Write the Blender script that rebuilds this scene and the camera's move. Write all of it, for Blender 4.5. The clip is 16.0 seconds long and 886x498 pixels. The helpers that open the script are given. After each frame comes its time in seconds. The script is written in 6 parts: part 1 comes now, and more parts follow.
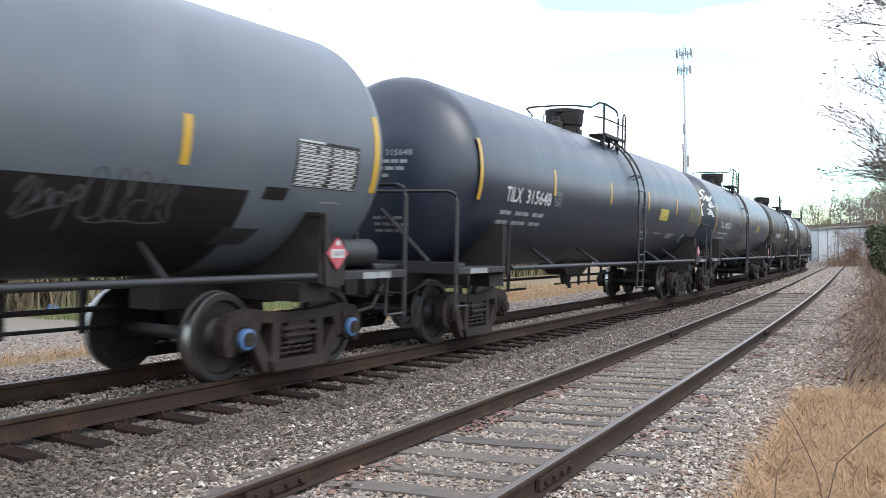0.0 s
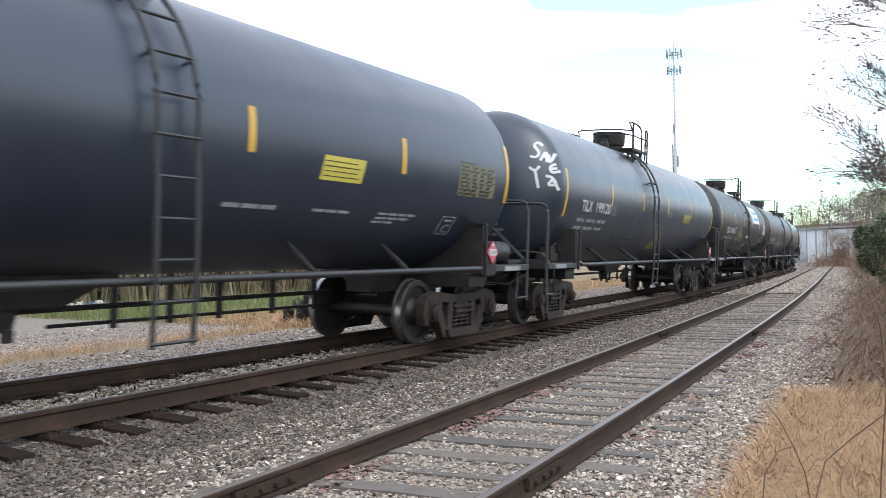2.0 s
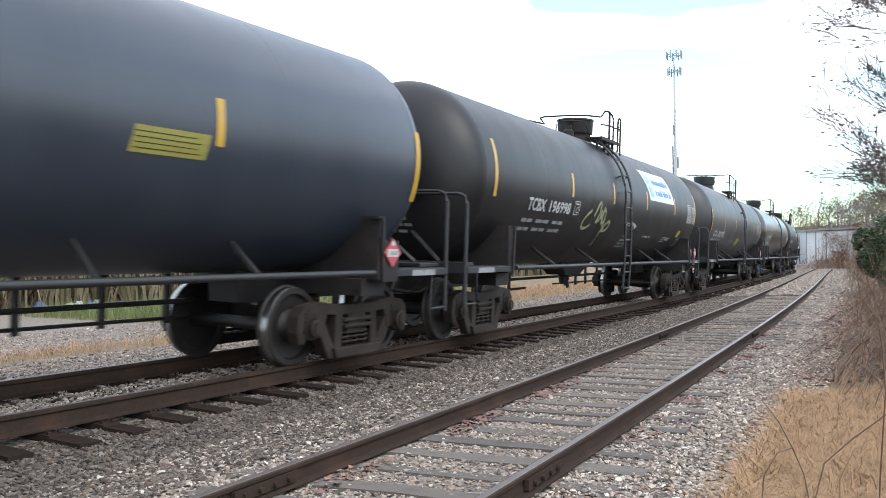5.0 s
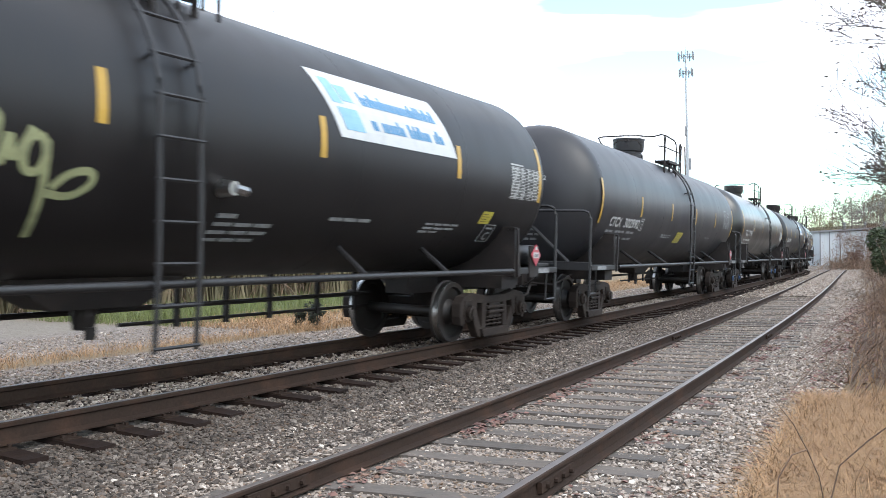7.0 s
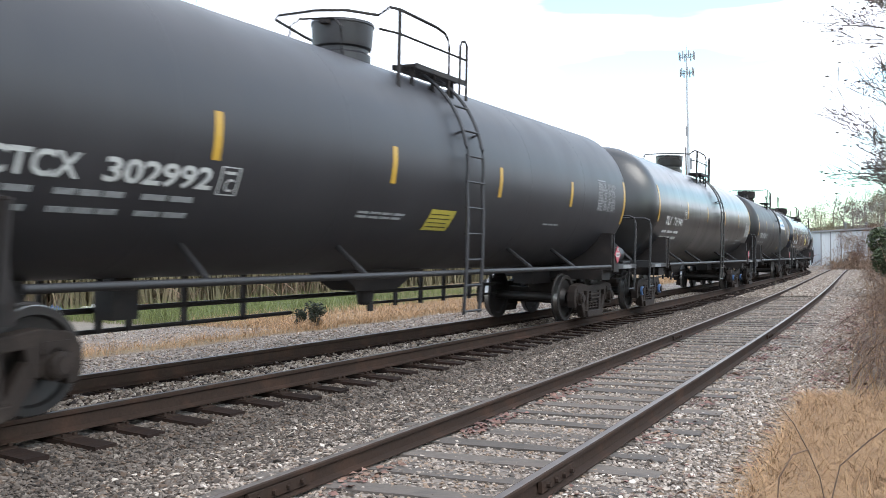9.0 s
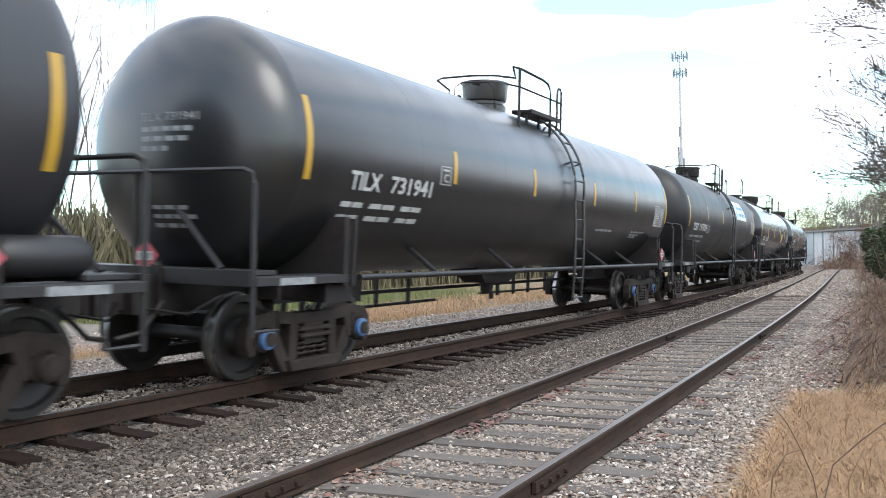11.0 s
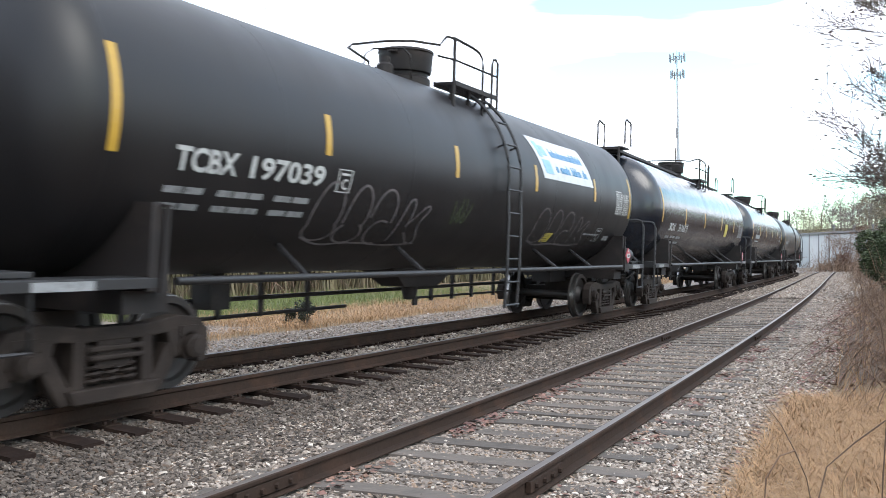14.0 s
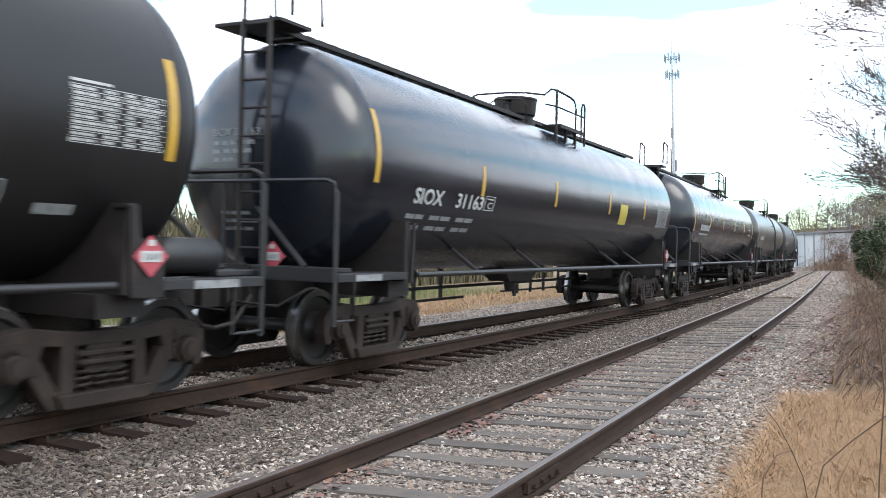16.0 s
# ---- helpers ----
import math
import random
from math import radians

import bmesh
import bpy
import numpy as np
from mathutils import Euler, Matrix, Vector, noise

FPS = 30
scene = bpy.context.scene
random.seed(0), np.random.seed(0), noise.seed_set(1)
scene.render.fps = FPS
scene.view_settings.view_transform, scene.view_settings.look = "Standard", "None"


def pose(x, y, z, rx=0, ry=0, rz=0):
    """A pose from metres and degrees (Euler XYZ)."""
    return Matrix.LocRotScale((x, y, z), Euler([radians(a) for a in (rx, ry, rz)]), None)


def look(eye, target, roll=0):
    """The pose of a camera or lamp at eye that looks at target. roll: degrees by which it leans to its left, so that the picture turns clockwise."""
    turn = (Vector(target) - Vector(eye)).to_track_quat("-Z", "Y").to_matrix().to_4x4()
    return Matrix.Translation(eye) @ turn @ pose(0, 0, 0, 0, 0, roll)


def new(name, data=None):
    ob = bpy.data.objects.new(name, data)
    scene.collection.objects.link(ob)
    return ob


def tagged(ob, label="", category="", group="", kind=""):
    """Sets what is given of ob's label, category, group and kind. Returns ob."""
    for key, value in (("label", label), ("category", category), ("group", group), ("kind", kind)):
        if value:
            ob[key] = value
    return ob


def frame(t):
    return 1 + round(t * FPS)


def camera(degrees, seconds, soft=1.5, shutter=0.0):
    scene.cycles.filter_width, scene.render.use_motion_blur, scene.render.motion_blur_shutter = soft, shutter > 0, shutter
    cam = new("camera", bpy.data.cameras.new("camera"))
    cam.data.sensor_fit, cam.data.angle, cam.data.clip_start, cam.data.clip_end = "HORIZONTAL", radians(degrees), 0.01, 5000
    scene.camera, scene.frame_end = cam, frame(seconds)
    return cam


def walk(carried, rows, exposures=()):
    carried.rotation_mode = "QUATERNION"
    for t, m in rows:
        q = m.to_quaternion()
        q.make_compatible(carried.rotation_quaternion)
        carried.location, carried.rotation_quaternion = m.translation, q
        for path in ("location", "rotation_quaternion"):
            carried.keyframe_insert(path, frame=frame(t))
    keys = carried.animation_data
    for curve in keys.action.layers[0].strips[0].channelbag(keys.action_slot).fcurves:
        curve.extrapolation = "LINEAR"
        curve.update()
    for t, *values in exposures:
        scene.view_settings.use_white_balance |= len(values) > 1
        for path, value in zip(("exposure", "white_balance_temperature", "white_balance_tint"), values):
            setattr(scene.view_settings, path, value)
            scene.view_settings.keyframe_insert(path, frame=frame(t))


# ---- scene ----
H_EYE = 1.196
cam = camera(52.97, 16.0, soft=0.8, shutter=0.3)
# seconds, turn to the right, tilt up, roll (degrees): the camera stands still in a hand that sways a little
SWAY = [(0, -0.886, 0.632, -0.921), (0.5, -0.869, 0.651, -0.996), (1, -0.626, 0.68, -1.17), (1.5, -0.44, 0.563, -1.176), (2, -0.259, 0.584, -0.795), (2.5, -0.239, 0.654, -0.91), (3, -0.186, 0.667, -0.685), (3.5, -0.104, 0.616, -0.529), (4, -0.0, 0.545, -0.529), (6.5, -0.891, 0.777, -0.84), (7, -0.994, 0.803, -0.863), (7.5, -1.044, 0.879, -0.806), (8, -0.943, 0.793, -0.765), (8.5, -0.96, 0.738, -0.69), (9, -1.044, 0.773, -0.806), (11.5, -0.478, 0.832, -0.805), (12, -0.398, 0.908, -0.627), (12.5, -0.349, 0.912, -0.662), (13, -0.393, 0.875, -0.529), (13.5, -0.456, 0.825, -0.615), (14, -0.399, 0.748, -0.437), (14.5, -0.195, 0.767, -0.39), (15, -0.179, 0.69, -0.448), (15.5, -0.193, 0.821, -0.581), (16, -0.148, 0.823, -0.719)]


def aim(yaw, tilt, roll):
    a, b = radians(yaw), radians(tilt)
    return look((0, 0, H_EYE), (math.sin(a) * math.cos(b) * 50, math.cos(a) * math.cos(b) * 50, H_EYE + math.sin(b) * 50), roll)


walk(cam, [(t, aim(y, p, r)) for t, y, p, r in SWAY])
# ---- light: a bright, thinly overcast day ----
world = bpy.data.worlds.new("world")
scene.world = world
world.use_nodes = True
wn, wl = world.node_tree.nodes, world.node_tree.links
wn.clear()
sky = wn.new("ShaderNodeTexSky")
sky.sky_type = "NISHITA"
sky.sun_disc = False
sky.sun_elevation, sky.sun_rotation = radians(42), radians(120)
coord = wn.new("ShaderNodeTexCoord")
stretch = wn.new("ShaderNodeMapping")
stretch.inputs["Scale"].default_value = (1.6, 1.6, 9.0)
stretch.inputs["Location"].default_value = (0.95, 0.6, 1.075)
cloud = wn.new("ShaderNodeTexNoise")
cloud.inputs["Scale"].default_value, cloud.inputs["Detail"].default_value = 1.5, 5
ramp = wn.new("ShaderNodeValToRGB")
ramp.color_ramp.elements[0].position, ramp.color_ramp.elements[1].position = 0.42, 0.51
dim = wn.new("ShaderNodeMix")
dim.data_type, dim.blend_type = "RGBA", "MULTIPLY"
dim.inputs["Factor"].default_value = 1
dim.inputs[7].default_value = (0.215, 0.258, 0.242, 1)
mixer = wn.new("ShaderNodeMix")
mixer.data_type = "RGBA"
mixer.inputs[7].default_value = (1.18, 1.25, 1.40, 1)
back = wn.new("ShaderNodeBackground")
out = wn.new("ShaderNodeOutputWorld")
wl.new(coord.outputs["Generated"], stretch.inputs["Vector"])
wl.new(stretch.outputs["Vector"], cloud.inputs["Vector"])
wl.new(cloud.outputs["Fac"], ramp.inputs["Fac"])
wl.new(sky.outputs["Color"], dim.inputs[6])
wl.new(dim.outputs[2], mixer.inputs[6])
wl.new(ramp.outputs["Color"], mixer.inputs["Factor"])
wl.new(mixer.outputs[2], back.inputs["Color"])
wl.new(back.outputs["Background"], out.inputs["Surface"])
back.inputs["Strength"].default_value = 1.86
sun = new("sun", bpy.data.lights.new("sun", "SUN"))
sun.data.energy, sun.data.angle, sun.data.color = 2.1, radians(32), (1, 0.96, 0.9)
sun.matrix_world = look((14, -18, 24), (0, 0, 0))
scene.view_settings.exposure = 0.09

# ---- materials ----
MATS = {}


def material(name, colour, rough=0.6, metal=0.0, grain=0.0, scale=8.0, second=None, amount=0.5, bump=0.0, bump_scale=60.0, spot=0.5, island=0.0, coat=0.0, streak=None, spec=0.5):
    """Procedural paint, stone, wood or leaf: colour, a second colour in broad patches, fine grain and relief."""
    if name in MATS:
        return MATS[name]
    m = bpy.data.materials.new(name)
    m.use_nodes = True
    n, l = m.node_tree.nodes, m.node_tree.links
    b = n["Principled BSDF"]
    b.inputs["Roughness"].default_value, b.inputs["Metallic"].default_value = rough, metal
    b.inputs["Coat Weight"].default_value, b.inputs["Coat Roughness"].default_value = coat, 0.2
    b.inputs["Specular IOR Level"].default_value = spec
    tc = n.new("ShaderNodeTexCoord")
    vec = tc.outputs["Object"]
    if streak:
        mp = n.new("ShaderNodeMapping")
        mp.inputs["Scale"].default_value = streak
        l.new(vec, mp.inputs["Vector"])
        vec = mp.outputs["Vector"]
    big = n.new("ShaderNodeTexNoise")
    big.inputs["Scale"].default_value, big.inputs["Detail"].default_value = scale, 6
    l.new(vec, big.inputs["Vector"])
    cr = n.new("ShaderNodeValToRGB")
    cr.color_ramp.elements[0].position, cr.color_ramp.elements[1].position = spot, min(spot + 0.22, 1)
    l.new(big.outputs["Fac"], cr.inputs["Fac"])
    mx = n.new("ShaderNodeMix")
    mx.data_type = "RGBA"
    mx.inputs[6].default_value = (*colour, 1)
    mx.inputs[7].default_value = (*(second or [c * 0.8 for c in colour]), 1)
    sc = n.new("ShaderNodeMath")
    sc.operation = "MULTIPLY"
    sc.inputs[1].default_value = amount
    l.new(cr.outputs["Color"], sc.inputs[0])
    l.new(sc.outputs[0], mx.inputs["Factor"])
    col = mx.outputs[2]
    fine = n.new("ShaderNodeTexNoise")
    fine.inputs["Scale"].default_value, fine.inputs["Detail"].default_value = bump_scale, 4
    l.new(tc.outputs["Object"], fine.inputs["Vector"])
    if grain or island:
        src = fine.outputs["Fac"]
        k = grain
        if island:
            geo = n.new("ShaderNodeNewGeometry")
            ob = n.new("ShaderNodeObjectInfo")
            ad = n.new("ShaderNodeMath")
            l.new(geo.outputs["Random Per Island"], ad.inputs[0])
            l.new(ob.outputs["Random"], ad.inputs[1])
            fr = n.new("ShaderNodeMath")
            fr.operation = "FRACT"
            l.new(ad.outputs[0], fr.inputs[0])
            src, k = fr.outputs[0], island
        mr = n.new("ShaderNodeMapRange")
        mr.inputs["To Min"].default_value, mr.inputs["To Max"].default_value = 1 - k, 1 + k
        l.new(src, mr.inputs["Value"])
        vm = n.new("ShaderNodeVectorMath")
        vm.operation = "SCALE"
        l.new(col, vm.inputs[0])
        l.new(mr.outputs["Result"], vm.inputs["Scale"])
        col = vm.outputs["Vector"]
    l.new(col, b.inputs["Base Color"])
    rr = n.new("ShaderNodeMapRange")
    rr.inputs["To Min"].default_value, rr.inputs["To Max"].default_value = max(rough - 0.09, 0.05), min(rough + 0.12, 1)
    l.new(big.outputs["Fac"], rr.inputs["Value"])
    l.new(rr.outputs["Result"], b.inputs["Roughness"])
    if bump:
        bp = n.new("ShaderNodeBump")
        bp.inputs["Strength"].default_value, bp.inputs["Distance"].default_value = 1.0, bump
        l.new(fine.outputs["Fac"], bp.inputs["Height"])
        l.new(bp.outputs["Normal"], b.inputs["Normal"])
    MATS[name] = m
    return m


def paint(name, colour, rough, second=None, amount=0.6, spec=0.5, coat=0.0):
    return material(name, colour, rough, grain=0.10, scale=0.9, second=second, amount=amount, bump=0.0008, bump_scale=2.4, streak=(1.6, 1.6, 0.35), spot=0.42, spec=spec, coat=coat)


P_GREY = paint("weathered grey paint", (0.0717, 0.0833, 0.102), 0.40, (0.0942, 0.101, 0.111))
P_SLATE = paint("faded slate paint", (0.0103, 0.0152, 0.028), 0.36, (0.0164, 0.0219, 0.0359), spec=0.59)
P_SLATE2 = paint("faded blue-black paint", (0.0164, 0.0219, 0.034), 0.35, (0.0249, 0.0316, 0.0456), spec=0.59)
P_DARK = paint("matt black paint", (0.00638, 0.00559, 0.00638), 0.43, (0.0116, 0.01, 0.0103), spec=0.37)
P_CHAR = paint("charcoal paint", (0.0188, 0.0182, 0.0213), 0.43, (0.0261, 0.0255, 0.0286), spec=0.46)
P_GLOSS = paint("satin black paint", (0.0073, 0.0076, 0.00821), 0.33, (0.0109, 0.0109, 0.0116), spec=0.59, coat=0.3)
P_NAVY = paint("glossy blue-black paint", (0.00608, 0.0079, 0.0128), 0.21, (0.00973, 0.0116, 0.0158), spec=0.5, coat=0.18)
M_FRAME = material("grimy black steel", (0.0135, 0.0108, 0.0105), 0.6, grain=0.3, scale=3, second=(0.038, 0.029, 0.025), amount=0.6, bump=0.002, bump_scale=30, spec=0.3)
M_SILL = material("dusty grey-black steel", (0.0128, 0.0121, 0.0132), 0.5, grain=0.25, scale=2.5, second=(0.0181, 0.0158, 0.0155), amount=0.5)
M_CAST = material("dusty cast steel", (0.022, 0.0162, 0.0138), 0.7, grain=0.35, scale=4, second=(0.046, 0.035, 0.029), amount=0.7, bump=0.003, bump_scale=40, spec=0.2)
M_WHEEL = material("grimy wheel steel", (0.0121, 0.0098, 0.00905), 0.55, grain=0.3, scale=5, second=(0.0219, 0.0121, 0.00867), amount=0.7)
M_TREAD = material("bright worn steel", (0.334, 0.328, 0.322), 0.28, metal=1.0, grain=0.15)
M_YELLOW = material("amber reflective tape", (0.377, 0.225, 0.0274), 0.35, grain=0.12, scale=4, second=(0.304, 0.182, 0.0304), amount=0.5)
M_WHITE = material("white stencil paint", (0.377, 0.383, 0.377), 0.6, grain=0.2, scale=14, second=(0.182, 0.188, 0.195), amount=0.7)
M_DIMW = material("worn white stencil paint", (0.201, 0.207, 0.213), 0.6, grain=0.3, scale=14, second=(0.073, 0.073, 0.079), amount=0.7)
M_SPRAY = material("white spray paint", (0.438, 0.438, 0.438), 0.5, grain=0.15, scale=9, second=(0.304, 0.304, 0.316), amount=0.5)
M_GHOST = material("faded pink spray paint", (0.103, 0.0912, 0.0942), 0.6, grain=0.25, scale=6, second=(0.0426, 0.0426, 0.0456), amount=0.8)
M_FAINT = material("faint grey spray paint", (0.0517, 0.0505, 0.0547), 0.6, grain=0.25, scale=6, second=(0.0243, 0.0243, 0.0274), amount=0.8)
M_LIME = material("faded lime spray paint", (0.219, 0.231, 0.122), 0.6, grain=0.2, scale=7, second=(0.122, 0.128, 0.073), amount=0.7)
M_DECAL = material("yellow decal", (0.365, 0.304, 0.0486), 0.45, grain=0.15, scale=20, second=(0.255, 0.213, 0.0365), amount=0.5)
M_BANNER = material("white banner film", (0.45, 0.456, 0.462), 0.35, grain=0.05)
M_BLUE = material("blue print", (0.0608, 0.201, 0.365), 0.4, grain=0.1)
M_CYAN = material("light blue print", (0.182, 0.353, 0.486), 0.4, grain=0.1)
M_RED = material("red placard", (0.334, 0.0547, 0.073), 0.45, grain=0.15)
M_CAP = material("blue axle cap paint", (0.0608, 0.122, 0.255), 0.5, grain=0.3)
M_RAIL = material("rusty rail steel", (0.030, 0.0195, 0.0150), 0.85, grain=0.3, scale=3, second=(0.062, 0.034, 0.023), amount=0.6, bump=0.002, bump_scale=40, spec=0.12)
M_RUNTOP = material("polished rail head", (0.073, 0.0669, 0.0638), 0.5, metal=0.9, grain=0.15, scale=3, second=(0.152, 0.14, 0.134), amount=0.5)
M_DULLTOP = material("dull rail head", (0.131, 0.106, 0.0942), 0.42, metal=0.4, grain=0.2, scale=3, second=(0.0973, 0.079, 0.0699), amount=0.5)
M_TIE = material("creosoted tie", (0.0165, 0.0102, 0.00827), 0.9, spec=0.15, grain=0.35, scale=6, second=(0.0302, 0.0175, 0.0131), amount=0.7, bump=0.004, bump_scale=25, island=0.25)
M_OLDTIE = material("weathered grey tie", (0.0961, 0.079, 0.0669), 0.9, grain=0.3, scale=5, second=(0.0608, 0.0559, 0.0499), amount=0.8, bump=0.006, bump_scale=22, island=0.2)


def stone_material(name, tones):
    """Crushed stone: each piece takes one of several tones."""
    m = bpy.data.materials.new(name)
    m.use_nodes = True
    n, l = m.node_tree.nodes, m.node_tree.links
    b = n["Principled BSDF"]
    b.inputs["Roughness"].default_value = 0.85
    geo = n.new("ShaderNodeNewGeometry")
    r = n.new("ShaderNodeValToRGB")
    r.color_ramp.interpolation = "CONSTANT"
    while len(r.color_ramp.elements) < len(tones):
        r.color_ramp.elements.new(0.5)
    for k, (p, c) in enumerate(tones):
        r.color_ramp.elements[k].position, r.color_ramp.elements[k].color = p, (*c, 1)
    l.new(geo.outputs["Random Per Island"], r.inputs["Fac"])
    tc = n.new("ShaderNodeTexCoord")
    nz = n.new("ShaderNodeTexNoise")
    nz.inputs["Scale"].default_value, nz.inputs["Detail"].default_value = 45, 5
    l.new(tc.outputs["Object"], nz.inputs["Vector"])
    mr = n.new("ShaderNodeMapRange")
    mr.inputs["To Min"].default_value, mr.inputs["To Max"].default_value = 0.55, 1.45
    l.new(nz.outputs["Fac"], mr.inputs["Value"])
    vm = n.new("ShaderNodeVectorMath")
    vm.operation = "SCALE"
    l.new(r.outputs["Color"], vm.inputs[0])
    l.new(mr.outputs["Result"], vm.inputs["Scale"])
    l.new(vm.outputs["Vector"], b.inputs["Base Color"])
    return m


M_STONE = stone_material("dark mixed ballast", [(0.0, (0.0282, 0.0213, 0.0171)), (0.16, (0.0532, 0.0401, 0.032)), (0.36, (0.0758, 0.059, 0.0469)), (0.55, (0.102, 0.0814, 0.0674)), (0.72, (0.0845, 0.0559, 0.0389)), (0.82, (0.125, 0.1, 0.0829)), (0.95, (0.178, 0.149, 0.126))])
TONES = [(0.0, (0.0939, 0.073, 0.0583)), (0.14, (0.175, 0.141, 0.116)), (0.34, (0.25, 0.206, 0.171)), (0.56, (0.326, 0.272, 0.229)), (0.76, (0.238, 0.17, 0.123)), (0.86, (0.413, 0.356, 0.306)), (0.96, (0.526, 0.465, 0.406))]
M_STONE3 = stone_material("dusty brown-grey gravel", TONES)
M_STONE2 = stone_material("pale mixed ballast", [(0.0, (0.101, 0.0778, 0.0623)), (0.14, (0.192, 0.153, 0.125)), (0.34, (0.244, 0.199, 0.165)), (0.62, (0.307, 0.255, 0.214)), (0.76, (0.244, 0.173, 0.123)), (0.88, (0.363, 0.307, 0.26)), (0.975, (0.488, 0.426, 0.366))])

# ---- building helpers ----
class Geo:
    """Vertices and faces of one mesh, gathered piece by piece."""

    def __init__(self):
        self.v, self.f = [], []

    def add(self, verts, faces):
        k = len(self.v)
        self.v += [tuple(p) for p in verts]
        self.f += [tuple(i + k for i in q) for q in faces]
        return self

    def box(self, c, s, m=None, taper=1.0):
        hx, hy, hz = s[0] / 2, s[1] / 2, s[2] / 2
        pts = [Vector((x * (taper if z > 0 else 1), y * (taper if z > 0 else 1), z)) for z in (-hz, hz) for x, y in ((-hx, -hy), (hx, -hy), (hx, hy), (-hx, hy))]
        if m:
            pts = [m @ p for p in pts]
        pts = [p + Vector(c) for p in pts]
        return self.add(pts, [(3, 2, 1, 0), (4, 5, 6, 7), (0, 1, 5, 4), (1, 2, 6, 5), (2, 3, 7, 6), (3, 0, 4, 7)])

    def prism(self, poly, y0, y1):
        """A polygon in x and z, drawn out from y0 to y1."""
        n = len(poly)
        pts = [(x, y0, z) for x, z in poly] + [(x, y1, z) for x, z in poly]
        fs = [tuple(range(n)), tuple(range(2 * n - 1, n - 1, -1))]
        fs += [(i, i + n, (i + 1) % n + n, (i + 1) % n) for i in range(n)]
        return self.add(pts, fs)

    def tube(self, path, r, n=8, caps=True):
        path = [Vector(p) for p in path]
        rings = []
        for i, p in enumerate(path):
            d = (path[min(i + 1, len(path) - 1)] - path[max(i - 1, 0)]).normalized()
            u = d.cross(Vector((0, 0, 1)))
            if u.length < 0.15:
                u = d.cross(Vector((0, 1, 0)))
            u.normalize()
            w = d.cross(u)
            rr = r[i] if isinstance(r, (list, tuple)) else r
            rings.append([p + (u * math.cos(a) + w * math.sin(a)) * rr for a in [2 * math.pi * j / n for j in range(n)]])
        fs = [(i * n + j, i * n + (j + 1) % n, (i + 1) * n + (j + 1) % n, (i + 1) * n + j) for i in range(len(path) - 1) for j in range(n)]
        if caps:
            fs += [tuple(range(n - 1, -1, -1)), tuple((len(path) - 1) * n + j for j in range(n))]
        return self.add([q for g in rings for q in g], fs)

    def lathe(self, profile, n, axis="x", c=(0, 0, 0), caps=True):
        """Turns (along, radius) pairs about an axis."""
        pts, fs = [], []
        for a, r in profile:
            for j in range(n):
                t = 2 * math.pi * j / n
                u, w = r * math.cos(t), r * math.sin(t)
                p = (a, u, w) if axis == "x" else (w, a, u) if axis == "y" else (u, w, a)
                pts.append((p[0] + c[0], p[1] + c[1], p[2] + c[2]))
        for i in range(len(profile) - 1):
            for j in range(n):
                fs.append((i * n + j, i * n + (j + 1) % n, (i + 1) * n + (j + 1) % n, (i + 1) * n + j))
        if caps:
            fs += [tuple(range(n - 1, -1, -1)), tuple((len(profile) - 1) * n + j for j in range(n))]
        return self.add(pts, fs)

    def mesh(self, name, mat, smooth=0.0):
        me = bpy.data.meshes.new(name)
        me.from_pydata(self.v, [], self.f)
        me.materials.append(mat)
        bm = bmesh.new()
        bm.from_mesh(me)
        bmesh.ops.recalc_face_normals(bm, faces=bm.faces)
        bm.to_mesh(me)
        bm.free()
        if smooth:
            me.shade_smooth()
            me.set_sharp_from_angle(angle=radians(smooth))
        return me


def part(name, geo, mat, parent, label="", smooth=0.0, bevel=0.0, at=None):
    """Links a geometry, or a mesh made before, as one part under a thing or under a part."""
    me = geo.mesh(name, mat, smooth) if isinstance(geo, Geo) else geo
    ob = new(name, me)
    ob.parent = parent
    if at is not None:
        ob.matrix_basis = at
    if bevel:
        md = ob.modifiers.new("bevel", "BEVEL")
        md.width, md.segments, md.limit_method = bevel, 2, "ANGLE"
    return tagged(ob, label=label)


def thing(name, label, category, group="", kind="", at=None):
    ob = new(name)
    ob.empty_display_size = 0.2
    if at is not None:
        ob.matrix_basis = at
    return tagged(ob, label, category, group, kind)


